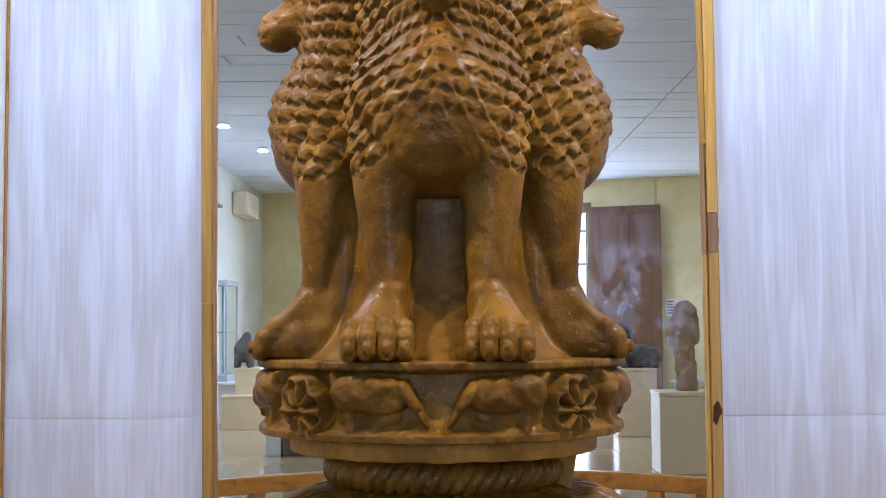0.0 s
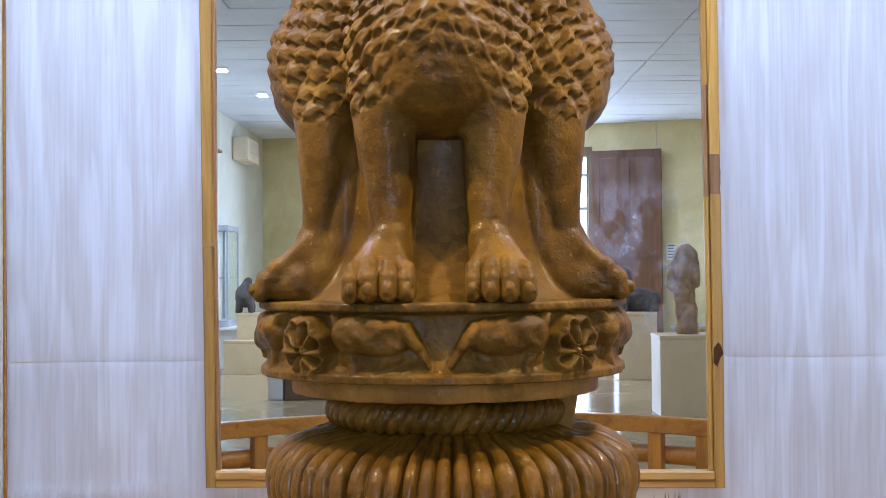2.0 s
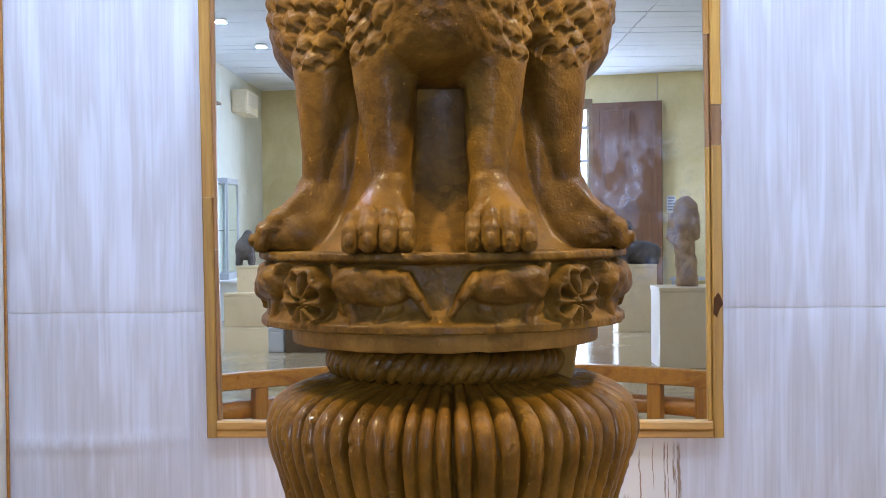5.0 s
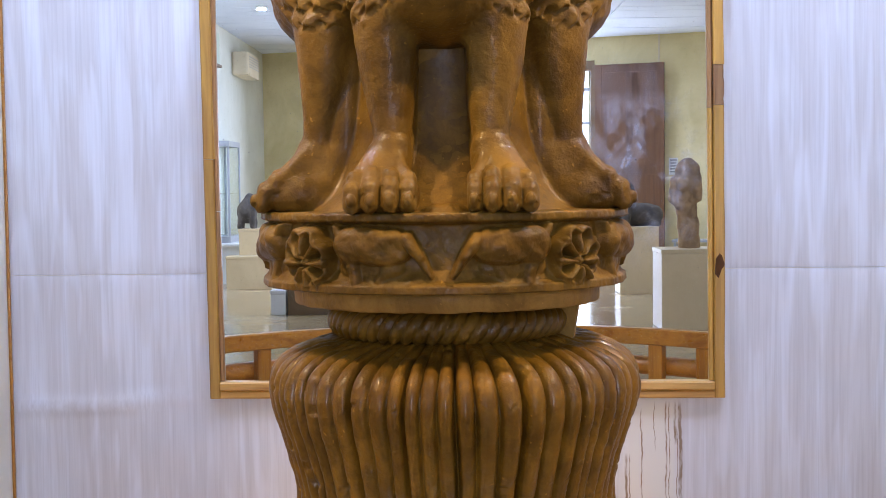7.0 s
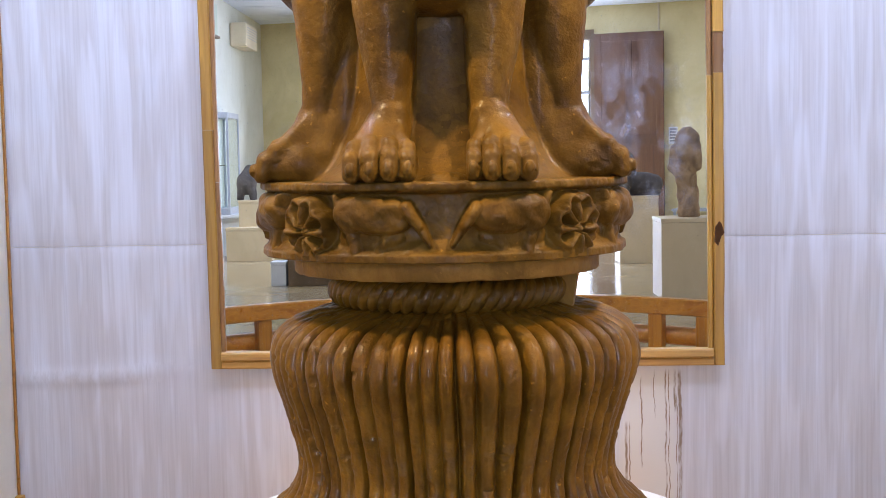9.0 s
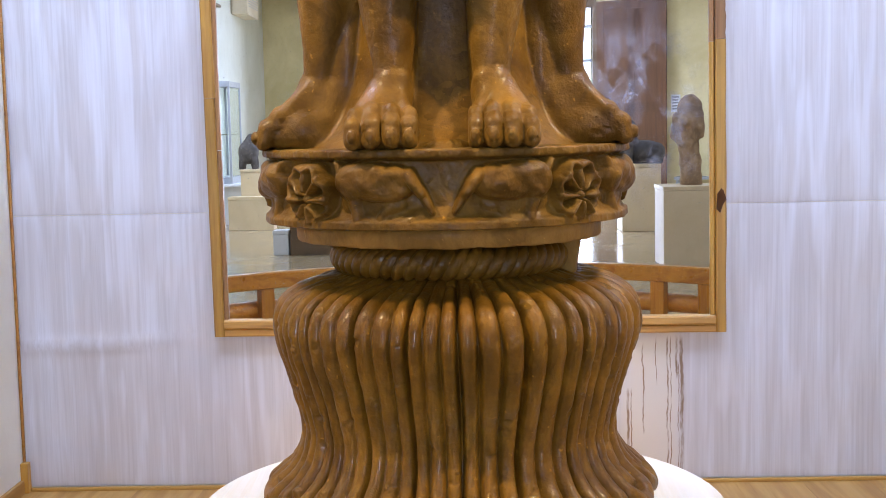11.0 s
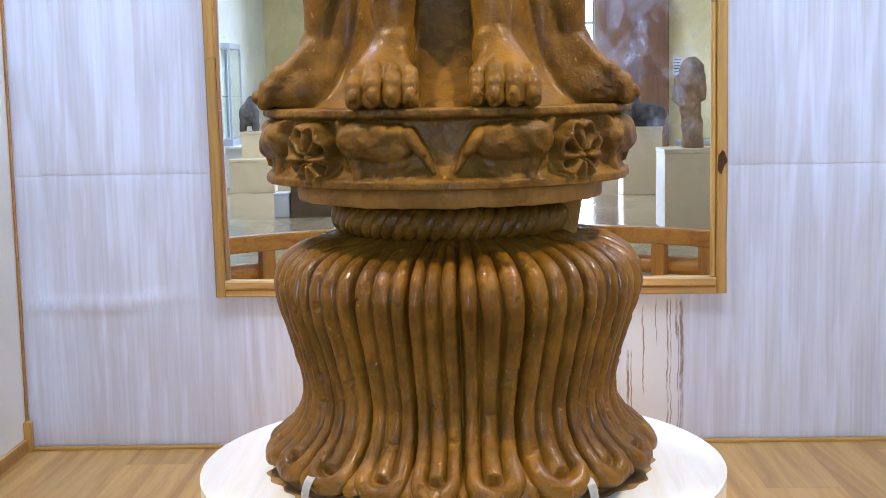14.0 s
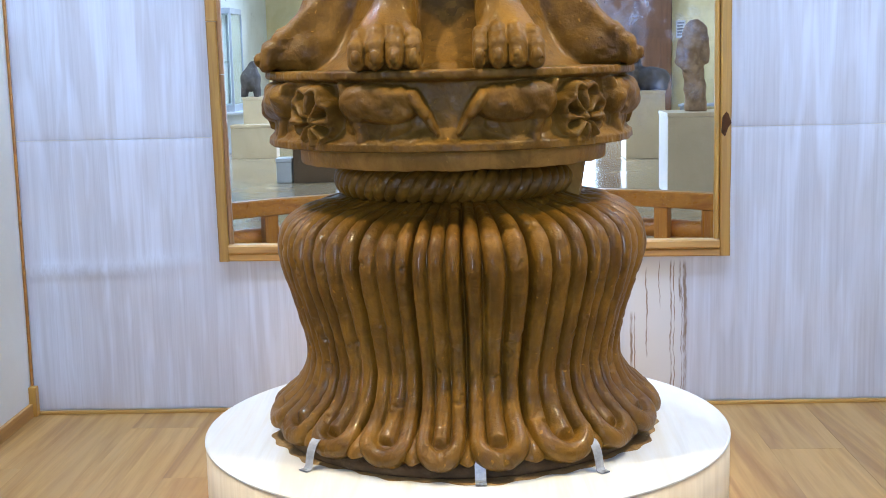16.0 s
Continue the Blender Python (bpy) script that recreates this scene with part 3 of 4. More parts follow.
rib = 0.0200 * np.maximum(0, 1 - (a / (0.160 * W)) ** 2) ** 0.5 * np.clip((b - 0.55 * R) / (0.45 * R), 0, 1) * (1 + 0.22 * np.sin(7.7 * num))
dent = -0.006 * np.exp(-((a / (0.13 * W)) ** 2 + ((b - 0.62 * R) / (0.14 * R)) ** 2))
gap = -0.018 * np.exp(-((0.5 - np.abs(u)) / 0.035) ** 2)
# the rolls begin at the shoulder; over it the strips lie nearly flat
start = 0.10 + 0.03 * np.sin(9.1 * num + 4 * np.sign(u))
rise = 0.45 + 0.55 * np.clip((tt - start) / 0.07, 0, 1) ** 0.5
h = (np.maximum(rim, rib) + dent + gap) * np.clip(size, 0.45, 1) * rise
x3, y3 = r * np.sin(th), -r * np.cos(th)
h = h + 0.0018 * wobble(x3, y3, z, 24.0) + 0.0013 * wobble(x3, y3, z, 70.0, 2.0)
# chips off the rolls
pick = wobble(x3, y3, z, 55.0, 8.0)
h = h - 0.004 * np.clip((pick - 0.62) / 0.1, 0, 1)
r, z = r + nr * h, z + nz * h
z = np.maximum(z, 0.240)
pts = np.stack([r * np.sin(th), -r * np.cos(th), z], -1)
under = pts[-1:].copy()
under[..., :2] *= 0.965
under[..., 2] -= 0.004
inner = pts[-1:].copy()
inner[..., :2] *= 0.80
inner[..., 2] = 0.24
pts = np.concatenate([pts, under, inner])
pts[..., 2] = np.maximum(pts[..., 2], 0.2285)
grid_mesh("lotus_bell", pts, STONE, True, capital, "lotus bell of long ribbed petals").location.x = BELL_X

# pointed tips of the hidden petals that show between the long ones
tip_t = np.linspace(0.72, 1.0, 40)[:, None]
tip_u = u[:1] + 0 * tip_t
side = 0.5 - np.abs(tip_u)
tip_s = np.minimum(tip_t * STOT, STOT - 0.012 - 0.30 * np.maximum(side - 0.02, 0) * WT)
tip_r, tip_z = np.interp(tip_s, S, CURVE[:, 0]), np.interp(tip_s, S, CURVE[:, 1])
ridge = 0.012 * np.maximum(0, 1 - (side / 0.17) ** 2) - 0.004
tip_r = tip_r + ridge * np.clip((tip_t - 0.80) / 0.1, 0, 1) - 0.012 * (1 - np.clip((tip_t - 0.84) / 0.1, 0, 1))
pts = np.stack([tip_r * np.sin(th), -tip_r * np.cos(th), np.maximum(tip_z, 0.238)], -1)
foot = pts[-1:].copy()
foot[..., :2] *= 0.9
grid_mesh("inner_skirt", np.concatenate([pts, foot]), STONE, True, capital, "inner skirt with pointed tips between the petals").location.x = BELL_X

# twisted rope moulding
th = np.linspace(-math.pi, math.pi, 960, endpoint=False)[None, :]
ph = np.linspace(0, 2 * math.pi, 40, endpoint=False)[:, None]
bead = np.abs(np.sin(28 * th - 1.5 * ph)) ** 0.6
rr = 0.0215 + 0.0080 * bead + 0.001 * wobble(th * 6, ph, th, 9.0)
rad = 0.226 + rr * np.cos(ph)
pts = np.stack([rad * np.sin(th), -rad * np.cos(th), 0.768 + 1.12 * rr * np.sin(ph)], -1)
pts = np.concatenate([pts, pts[:1]])
grid_mesh("rope_moulding", pts, STONE, True, capital, "twisted rope moulding").location.x = -0.005
lathe("neck", [(0.19, 0.70), (0.20, 0.74), (0.19, 0.81)], 64, STONE, capital)
# plain collar that fills the broken side of the rope
a = np.radians(np.linspace(74, 172, 40))
sect = [(0.16, 0.725), (0.262, 0.725), (0.275, 0.8065), (0.16, 0.8065)]
pts = np.array([[(r_ * math.sin(t), -r_ * math.cos(t), z_) for r_, z_ in sect] for t in a])
collar = bmesh.new()
ends = [[collar.verts.new(p) for p in row] for row in pts]
for p, q in zip(ends, ends[1:]):
    for k in range(4):
        collar.faces.new((p[k], p[(k + 1) % 4], q[(k + 1) % 4], q[k]))
collar.faces.new(ends[0][::-1])
collar.faces.new(ends[-1])
part("collar", collar, DISC_STONE, capital, "plain buff collar piece")

# plain disc under the abacus
prof = [(0.0, 0.8065), (0.29, 0.8065), (0.316, 0.8070), (0.3205, 0.811), (0.3215, 0.83), (0.322, 0.85), (0.3, 0.852)]
pts = lathe_points(prof, 240)
k = wobble(pts[..., 0], pts[..., 1], pts[..., 2], 26.0)
pts[1:6, :, :2] *= (1 + 0.004 * k[1:6, :, None])
pts[2:4, :, 2] += 0.0018 * wobble(pts[2:4, :, 0], pts[2:4, :, 1], pts[2:4, :, 2], 60.0)
grid_mesh("neck_disc", pts, DISC_STONE, True, capital, "plain disc with a chipped lower edge").location.x = -0.0065

# abacus with its reliefs
th = np.linspace(-math.pi, math.pi, 1200, endpoint=False)[None, :]
zz = np.concatenate([[0.846, 0.8465, 0.848], np.linspace(0.850, 0.992, 62), [0.9955, 0.9965, 0.997]])[:, None]
BASE = 0.352
arc, up = th * 0.39, zz + 0 * th


def lump(s0, z0, rs, rz, tilt=0.0):
    """A rounded swelling on the drum, 0 to 1."""
    da = (arc - s0 + math.pi * 0.39) % (2 * math.pi * 0.39) - math.pi * 0.39
    dz = up - z0
    c, s_ = math.cos(tilt), math.sin(tilt)
    q = ((da * c + dz * s_) / rs) ** 2 + ((-da * s_ + dz * c) / rz) ** 2
    return np.sqrt(np.maximum(0, 1 - q))


def bar(s0, z0, s1, z1, w0, w1):
    """A raised limb on the drum, 0 to 1."""
    da = (arc - s0 + math.pi * 0.39) % (2 * math.pi * 0.39) - math.pi * 0.39
    dz = up - z0
    vx, vz = s1 - s0, z1 - z0
    t = np.clip((da * vx + dz * vz) / (vx * vx + vz * vz), 0, 1)
    d = np.hypot(da - t * vx, dz - t * vz)
    return np.sqrt(np.maximum(0, 1 - (d / (w0 + (w1 - w0) * t)) ** 2))


relief = 0.004 * np.ones_like(up)
relief = np.maximum(relief, 0.022 * np.clip((0.895 - up) / 0.03, 0, 1))


def animal(s0, flip):
    f = -1 if flip else 1
    global relief
    for got, tall in ((lump(s0, 0.936, 0.082, 0.037, -0.12 * f), 0.046), (lump(s0 - 0.045 * f, 0.936, 0.042, 0.038), 0.044), (lump(s0 + 0.040 * f, 0.938, 0.038, 0.032), 0.042), (lump(s0 - 0.01 * f, 0.895, 0.075, 0.03), 0.020),
                      (bar(s0 + 0.070 * f, 0.948, s0 + 0.096 * f, 0.915, 0.016, 0.011), 0.040), (bar(s0 + 0.096 * f, 0.915, s0 + 0.116 * f, 0.880, 0.011, 0.006), 0.030),
                      (bar(s0 - 0.050 * f, 0.925, s0 - 0.036 * f, 0.868, 0.019, 0.013), 0.030), (bar(s0 + 0.038 * f, 0.920, s0 + 0.012 * f, 0.868, 0.015, 0.014), 0.022),
                      (bar(s0 - 0.075 * f, 0.958, s0 - 0.085 * f, 0.978, 0.012, 0.007), 0.032)):
        relief = np.maximum(relief, tall * got ** 0.55)


def wheel(s0):
    global relief
    z0 = 0.902
    da = (arc - s0 + math.pi * 0.39) % (2 * math.pi * 0.39) - math.pi * 0.39
    dz = up - z0
    ang = np.arctan2(da, dz)
    rad = np.hypot(da, dz) / (1 + 0.16 * np.cos(ang))
    spoke = np.abs(np.cos(4.0 * ang)) ** 1.1 * np.clip((0.062 - rad) / 0.008, 0, 1) * np.clip((rad - 0.004) / 0.010, 0, 1)
    rim = np.exp(-((rad - 0.052 - 0.005 * np.cos(8 * ang + math.pi)) / 0.012) ** 2)
    hub = np.exp(-(rad / 0.015) ** 2) * 0.8
    got = np.maximum(np.maximum(spoke * 0.92, rim * (0.80 + 0.20 * np.cos(ang))), hub)
    disc = np.clip((0.066 - rad) / 0.006, 0, 1)
    relief = relief * (1 - disc) + disc * (-0.002 + 0.050 * got ** 0.8)


for quarter in range(4):
    s = quarter * math.pi / 2 * 0.39
    animal(s - 0.137, False)
    animal(s + 0.139, True)
for deg in (-43.0, 42.5, 133.0, -137.0):
    wheel(radians(deg) * 0.39)
for deg in (-79.0, 77.0):
    relief = np.maximum(relief, 0.046 * lump(radians(deg) * 0.39, 0.936, 0.07, 0.044) ** 0.8)
bx, by = np.sin(th) + 0 * zz, -np.cos(th) + 0 * zz
worn = wobble(bx * 0.39, by * 0.39, up, 30.0)
relief = relief * (0.92 + 0.14 * worn) + 0.0035 * worn + 0.0012 * wobble(bx * 0.39, by * 0.39, up, 85.0, 3.0)
foot = 0.029 + 0.005 * wobble(bx * 0.39, by * 0.39, up * 0.1, 26.0) + 0.003 * wobble(bx * 0.39, by * 0.39, up * 0.4, 80.0, 7.0)
lip = np.exp(-(np.maximum(up - 0.860, 0) / 0.012) ** 2)
relief = np.maximum(relief, foot * lip)
brim = 0.029 + 0.006 * wobble(bx * 0.39, by * 0.39, up * 0.1, 22.0, 1.0) + 0.004 * wobble(bx * 0.39, by * 0.39, up * 0.4, 75.0, 6.0)
slab = 1 / (1 + np.exp(-(up - 0.9775) / 0.0014))
relief = np.maximum(relief * (1 - slab), brim * slab)
relief *= np.clip((up - 0.8445) / 0.003, 0, 1) ** 0.5
rad = BASE + relief
rad[-3:] -= np.array([0.001, 0.004, 0.02])[:, None]
pts = np.stack([rad * np.sin(th), -rad * np.cos(th), up], -1)
top = pts[-1:].copy()
top[..., :2] *= 0.05
top[..., 2] = 1.005
low = pts[:1].copy()
low[..., :2] *= 0.1
grid_mesh("abacus", np.concatenate([low, pts, top]), BODY_STONE, True, capital, "round abacus carved with worn animals and wheels").location.x = TOP_X

# lions, back to back; the first faces the front
lion = Field((-0.30, -0.43, 0.975), (0.30, 0.06, 2.12), 0.0033)
lion.ball((0, -0.150, 1.490), (0.187, 0.214, 0.188), 0.0)
lion.ball((0, -0.115, 1.70), (0.165, 0.185, 0.22), 0.05)
lion.ball((0, -0.13, 1.90), (0.19, 0.19, 0.19), 0.05)
lion.ball((0, -0.30, 1.83), (0.085, 0.09, 0.065), 0.03)
lion.limb((0, -0.26, 1.745), (0, -0.350, 1.692), 0.055, 0.042, 0.02)
for sx in (-1, 1):
    lion.ball((0.07 * sx, -0.30, 1.92), (0.03, 0.02, 0.02), 0.015)
    lion.ball((0.15 * sx, -0.15, 2.04), (0.035, 0.025, 0.045), 0.015)
# the core that flares down to the abacus
cut, x, y, z = lion.window((-0.3, -0.43, 0.97), (0.3, 0.06, 1.7))
core = np.sqrt(x ** 2 + y ** 2) - (0.203 + 0.122 * np.exp(-np.maximum(z - 0.985, 0) / 0.075))
lion.join(cut, np.maximum(core * 0.8, 0.985 - z) + 0 * x, 0.010)
for sx in (-1, 1):
    c = 0.0945
    chain = [((c + 0.010) * sx, -0.222, 1.42, 0.069), ((c + 0.008) * sx, -0.230, 1.36, 0.065), ((c + 0.006) * sx, -0.232, 1.30, 0.0595), ((c + 0.003) * sx, -0.235, 1.24, 0.0515), (c * sx, -0.242, 1.18, 0.0405), (c * sx, -0.250, 1.138, 0.0350), ((c + 0.002) * sx, -0.258, 1.105, 0.0370), ((c + 0.008) * sx, -0.270, 1.06, 0.043)]
    chain = glide(np.array(chain), 26)
    for p, q in zip(chain, chain[1:]):
        lion.limb(p[:3], q[:3], p[3], q[3], 0.003)
    # narrow web of stone that ties the leg to the core
    lion.limb((c * 0.96 * sx, -0.188, 1.40), (c * 0.96 * sx, -0.200, 1.05), 0.050, 0.040, 0.006)
    # tendon down the outer side, and the swelling of the wrist
    lion.limb(((c + 0.030) * sx, -0.257, 1.31), ((c + 0.012) * sx, -0.268, 1.17), 0.022, 0.009, 0.010)
    lion.limb(((c - 0.026) * sx, -0.262, 1.27), ((c - 0.010) * sx, -0.272, 1.16), 0.014, 0.008, 0.010)
    lion.ball(((c - 0.002) * sx, -0.276, 1.128), (0.031, 0.016, 0.016), 0.010)
    # paw: a low body, four raised knuckles with tendons, and toes that bend down to worn claws
    px = (c + 0.0155) * sx
    lion.ball((px, -0.287, 1.034), (0.067, 0.062, 0.052), 0.014)
    lion.limb((c * sx, -0.258, 1.10), (px, -0.288, 1.056), 0.038, 0.036, 0.015)
    for k in (-1.5, -0.5, 0.5, 1.5):
        tx, fan = px + 0.0330 * k, 0.0015 * k + 0.002 * sx
        lift = 0.006 * (1.5 - abs(k))
        lion.limb((px + 0.013 * k, -0.276, 1.116), (tx, -0.322, 1.062 + lift), 0.0070, 0.0105, 0.005 if abs(k) < 1 else 0.014)
        lion.ball((tx, -0.330, 1.058 + lift), (0.0168, 0.019, 0.0175), 0.003)
        lion.limb((tx, -0.332, 1.050 + lift), (tx + fan, -0.352 - lift, 1.038 + 0.5 * lift), 0.0160, 0.0168, 0.0020)
        lion.limb((tx + fan, -0.352 - lift, 1.036 + 0.5 * lift), (tx + fan, -0.358 - lift, 1.012), 0.0164, 0.0172, 0.0015)
        lion.ball((tx + fan, -0.374 - lift, 1.020), (0.0095, 0.010, 0.014), 0.002)
    # full outer side of the paw, sloping from the ankle to the toes
    lion.limb((c * 1.10 * sx, -0.262, 1.105), (px + 0.026 * sx, -0.318, 1.048), 0.030, 0.027, 0.016)
    lion.limb((c * 1.10 * sx, -0.225, 1.10), (px + 0.018 * sx, -0.245, 1.02), 0.034, 0.036, 0.016)
    lion.limb((px + 0.026 * sx, -0.260, 1.030), (px + 0.034 * sx, -0.322, 1.024), 0.032, 0.030, 0.014)
    # shoulder that blends the leg into the breast
    lion.ball((0.100 * sx, -0.222, 1.375), (0.056, 0.068, 0.062), 0.022)
lion.ball((0, -0.240, 1.415), (0.125, 0.103, 0.080), 0.03)
# deep upright recess between the legs, with a level top and a flat back
cut, x, y, z = lion.window((-0.09, -0.45, 0.99), (0.10, 0.0, 1.40))
qx, qz = np.abs(x - 0.004) - 0.043, np.abs(z - 1.145) - 0.165
hole = np.maximum(np.maximum(qx, y + 0.02), qz) + 0 * z
lion.carve(cut, hole, 0.010)
# low mound of stone left at its foot
lion.ball((0.006, -0.265, 0.990), (0.052, 0.085, 0.024), 0.010)


def mane(v):
    """Carve the staggered locks of the mane, and weather the surface."""
    x, y, z = v.T
    az = np.arctan2(x, -(y + 0.09))
    centre = np.stack([0 * x, 0 * x - 0.10, np.clip(z, 1.5, 1.9)], 1)
    out = v - centre
    rho = np.linalg.norm(out, axis=1, keepdims=True)
    out = out / rho
    zz = z + np.where(x < 0, 0.42, 0.16) * np.abs(az) * 0.21 + 0.009 * wobble(x, y, z, 16.0) + 0.004 * wobble(x, y, z, 40.0, 5.0)
    aa = az * 0.21 + 0.010 * wobble(y, z, x, 17.0, 1.0) + 0.004 * wobble(y, z, x, 43.0, 2.0)
    tall, width = 0.0365, 0.0425
    # overlapping rows whose lower edges run in waves, each lock hollowed beneath its hook
    row0 = np.floor(zz / tall)
    lean = np.where(x > 0, -1.0, 1.0)
    wide = aa / width + 0.5 * (row0 % 2)
    deep = np.clip((np.abs(az) - 0.30) / 0.35, 0, 1)
    wave = np.sin(2 * math.pi * wide + 0.5 * lean * np.sin(2 * math.pi * wide))
    v_row = zz / tall - row0
    b = v_row + 0.17 * wave + 0.02
    a = wide - np.floor(wide)
    over = np.clip(b / 0.16, 0, 1) * np.clip(1.05 - b, 0, 1) ** 0.8
    knob = np.exp(-((((a - 0.25 + 0.06 * lean) % 1 - 0.5) / 0.22) ** 2 + ((b - 0.40) / 0.30) ** 2))
    hollow = np.exp(-((((a + 0.23 - 0.05 * lean) % 1 - 0.5) / 0.17) ** 2 + ((b - 0.30) / 0.24) ** 2) ** 1.3)
    strand = np.cos(2 * math.pi * 4.2 * np.hypot(((a - 0.30 + 0.5) % 1 - 0.5) * 0.9, (b - 0.25) * 0.8)) * np.clip(b * 2, 0, 1)
    low = 1.345 + 0.020 * (1 - deep)
    fade = np.clip((z - low) / 0.035, 0, 1)
    upper = np.clip((z - 1.43) / 0.07, 0, 1)
    amp = fade * (0.10 + 0.38 * upper + 0.80 * deep * (1 - 0.38 * upper)) * (1 + 0.25 * wobble(x, y, z, 21.0, 6.0))
    h = amp * (0.0125 * over + 0.0085 * knob - 0.0210 * hollow + 0.0015 * strand - 0.006)
    # the breast is worn almost smooth
    h += 0.0014 * wobble(x, y, z, 36.0) + 0.0010 * wobble(x, y, z, 95.0, 4.0)
    # chipped paws
    worn = np.clip((1.10 - z) / 0.03, 0, 1) * np.clip((-0.27 - y) / 0.03, 0, 1)
    h -= 0.0045 * worn * np.clip((wobble(x, y, z, 62.0, 3.0) - 0.30) / 0.15, 0, 1) - 0.0010 * worn * wobble(x, y, z, 150.0, 1.0)
    return v + out * h[:, None]


first = lion.mesh("lion", BODY_STONE, capital, "lion with curled mane and broad paws", mane)
first.location.x = TOP_X
# added post whose near-black colour paints the shade deep between the legs
lathe("inner_post", [(0.0, 1.0), (0.055, 1.0), (0.050, 1.33), (0.0, 1.33)], 40, RECESS_SHADE, capital, "added near-black post that gives the shade between the legs").location.x = TOP_X
for turn in (90, 180, 270):
    other = new("lion", first.data)
    other.parent = capital
    other.location.x = TOP_X
    other.rotation_euler = (0, 0, radians(turn))
    other["label"] = first["label"]


def strap(x, y, lean, turn):
    """A bent steel strap that holds the bell to the plinth."""
    ob = thing("metal_bracket", "bent galvanised steel strap holding the lotus bell on the plinth", "bracket", "brackets round the bell")
    ob.matrix_world = pose(x, y, PZ, 0, 0, turn)
    n = 9
    line = [(-0.016, 0.001), (-0.004, 0.0012), (0.0, 0.005), (0.002, 0.018), (0.006, 0.034), (0.012 + lean, 0.046), (0.020 + lean, 0.054), (0.034 + lean, 0.058)]
    pts = np.array([[(sx * 0.0105, py, pz + up_) for sx, up_ in ((-1, 0), (1, 0), (1, 0.0025), (-1, 0.0025))] for py, pz in line])
    me = grid_mesh("strap", pts, STEEL, True, ob)
    me.data.polygons.foreach_set("use_smooth", [False] * len(me.data.polygons))
    bm = bmesh.new()
    bmesh.ops.create_cone(bm, cap_ends=True, segments=8, radius1=0.005, radius2=0.004, depth=0.004, matrix=Matrix.Translation((0, -0.010, 0.0045)))
    part("screw", bm, STEEL, ob)
    return ob


strap(-0.2957, -0.3153, 0.0, -40)
strap(0.0389, -0.4107, 0.0, 5)
strap(0.2677, -0.3496, 0.0, 38)

# ---- the hall that the mirror shows ----
HX0, HX1, HY0 = -2.72, 5.0, -12.8


def back_y(x):
    """Where the slanting far wall stands at x."""
    return -12.8 + 0.317 * (x + 2.72)


bm = box(-6, 6, -15, ALCOVE_Y - 0.45, -0.12, 0.0)
add_box(bm, -6, LEFT_X - 0.2, ALCOVE_Y - 0.45, ALCOVE_Y + 0.2, -0.12, 0.0)
add_box(bm, RIGHT_X + 0.2, 6, ALCOVE_Y - 0.45, ALCOVE_Y + 0.2, -0.12, 0.0)
tagged(link("floor", bm, FLOOR_STONE), "polished tan stone floor of the hall", "floor", kind="structure")
ground = tagged(link("floor", box(LEFT_X - 0.2, RIGHT_X + 0.2, ALCOVE_Y - 0.449, WALL_Y + 0.2, -0.12, -0.009), PLINTH_SIDE), "wood-grain laminate floor of the alcove", "floor", kind="structure")

# far wall in pieces round the doorway
DOOR0, DOOR1, DOOR_TOP = -0.55, 1.60, 2.52
slant = math.degrees(math.atan(0.317))
far = thing("wall_south", "aged yellow painted far wall of the hall", "wall", kind="structure", at=(0, 0, 0))


def far_piece(name, x0, x1, z0, z1, material, thick=0.25, front=0.0, parent=None):
    """A block that lies in the far wall's plane."""
    bm = bmesh.new()
    v = [bm.verts.new((x, back_y(x) + dy, z)) for x in (x0, x1) for dy in (front, front - thick) for z in (z0, z1)]
    for f in ((0, 1, 3, 2), (4, 6, 7, 5), (0, 4, 5, 1), (2, 3, 7, 6), (1, 5, 7, 3), (0, 2, 6, 4)):
        bm.faces.new([v[k] for k in f])
    bmesh.ops.recalc_face_normals(bm, faces=bm.faces)
    return link(name, bm, material, parent)


far_piece("wall_part", HX0, DOOR0, 0, HALL_TOP, OLD_YELLOW, parent=far)
far_piece("wall_part", DOOR1, HX1, 0, HALL_TOP, OLD_YELLOW, parent=far)
far_piece("lintel", DOOR0, DOOR1, DOOR_TOP, HALL_TOP, OLD_YELLOW, parent=far)

tagged(link("wall_hall_west", box(HX0 - 0.2, HX0, -13.2, ALCOVE_Y - 0.001, 0, HALL_TOP), plaster("pale_wall_paint", (0.70, 0.70, 0.60), (0.58, 0.57, 0.45), 0.7, 1.0)), "pale painted side wall of the hall", "wall", kind="structure")
tagged(link("wall_hall_east", box(HX1, HX1 + 0.2, -13.2, ALCOVE_Y - 0.001, 0, HALL_TOP), OLD_YELLOW), "aged yellow painted side wall of the hall", "wall", kind="structure")
tagged(link("wall_return_west", box(HX0, LEFT_X - 0.201, ALCOVE_Y, ALCOVE_Y + 0.2, 0, HALL_TOP), CREAM), "cream painted wall beside the alcove", "wall", kind="structure")
tagged(link("wall_return_east", box(RIGHT_X + 0.201, HX1, ALCOVE_Y, ALCOVE_Y + 0.2, 0, HALL_TOP), CREAM), "cream painted wall beside the alcove", "wall", kind="structure")

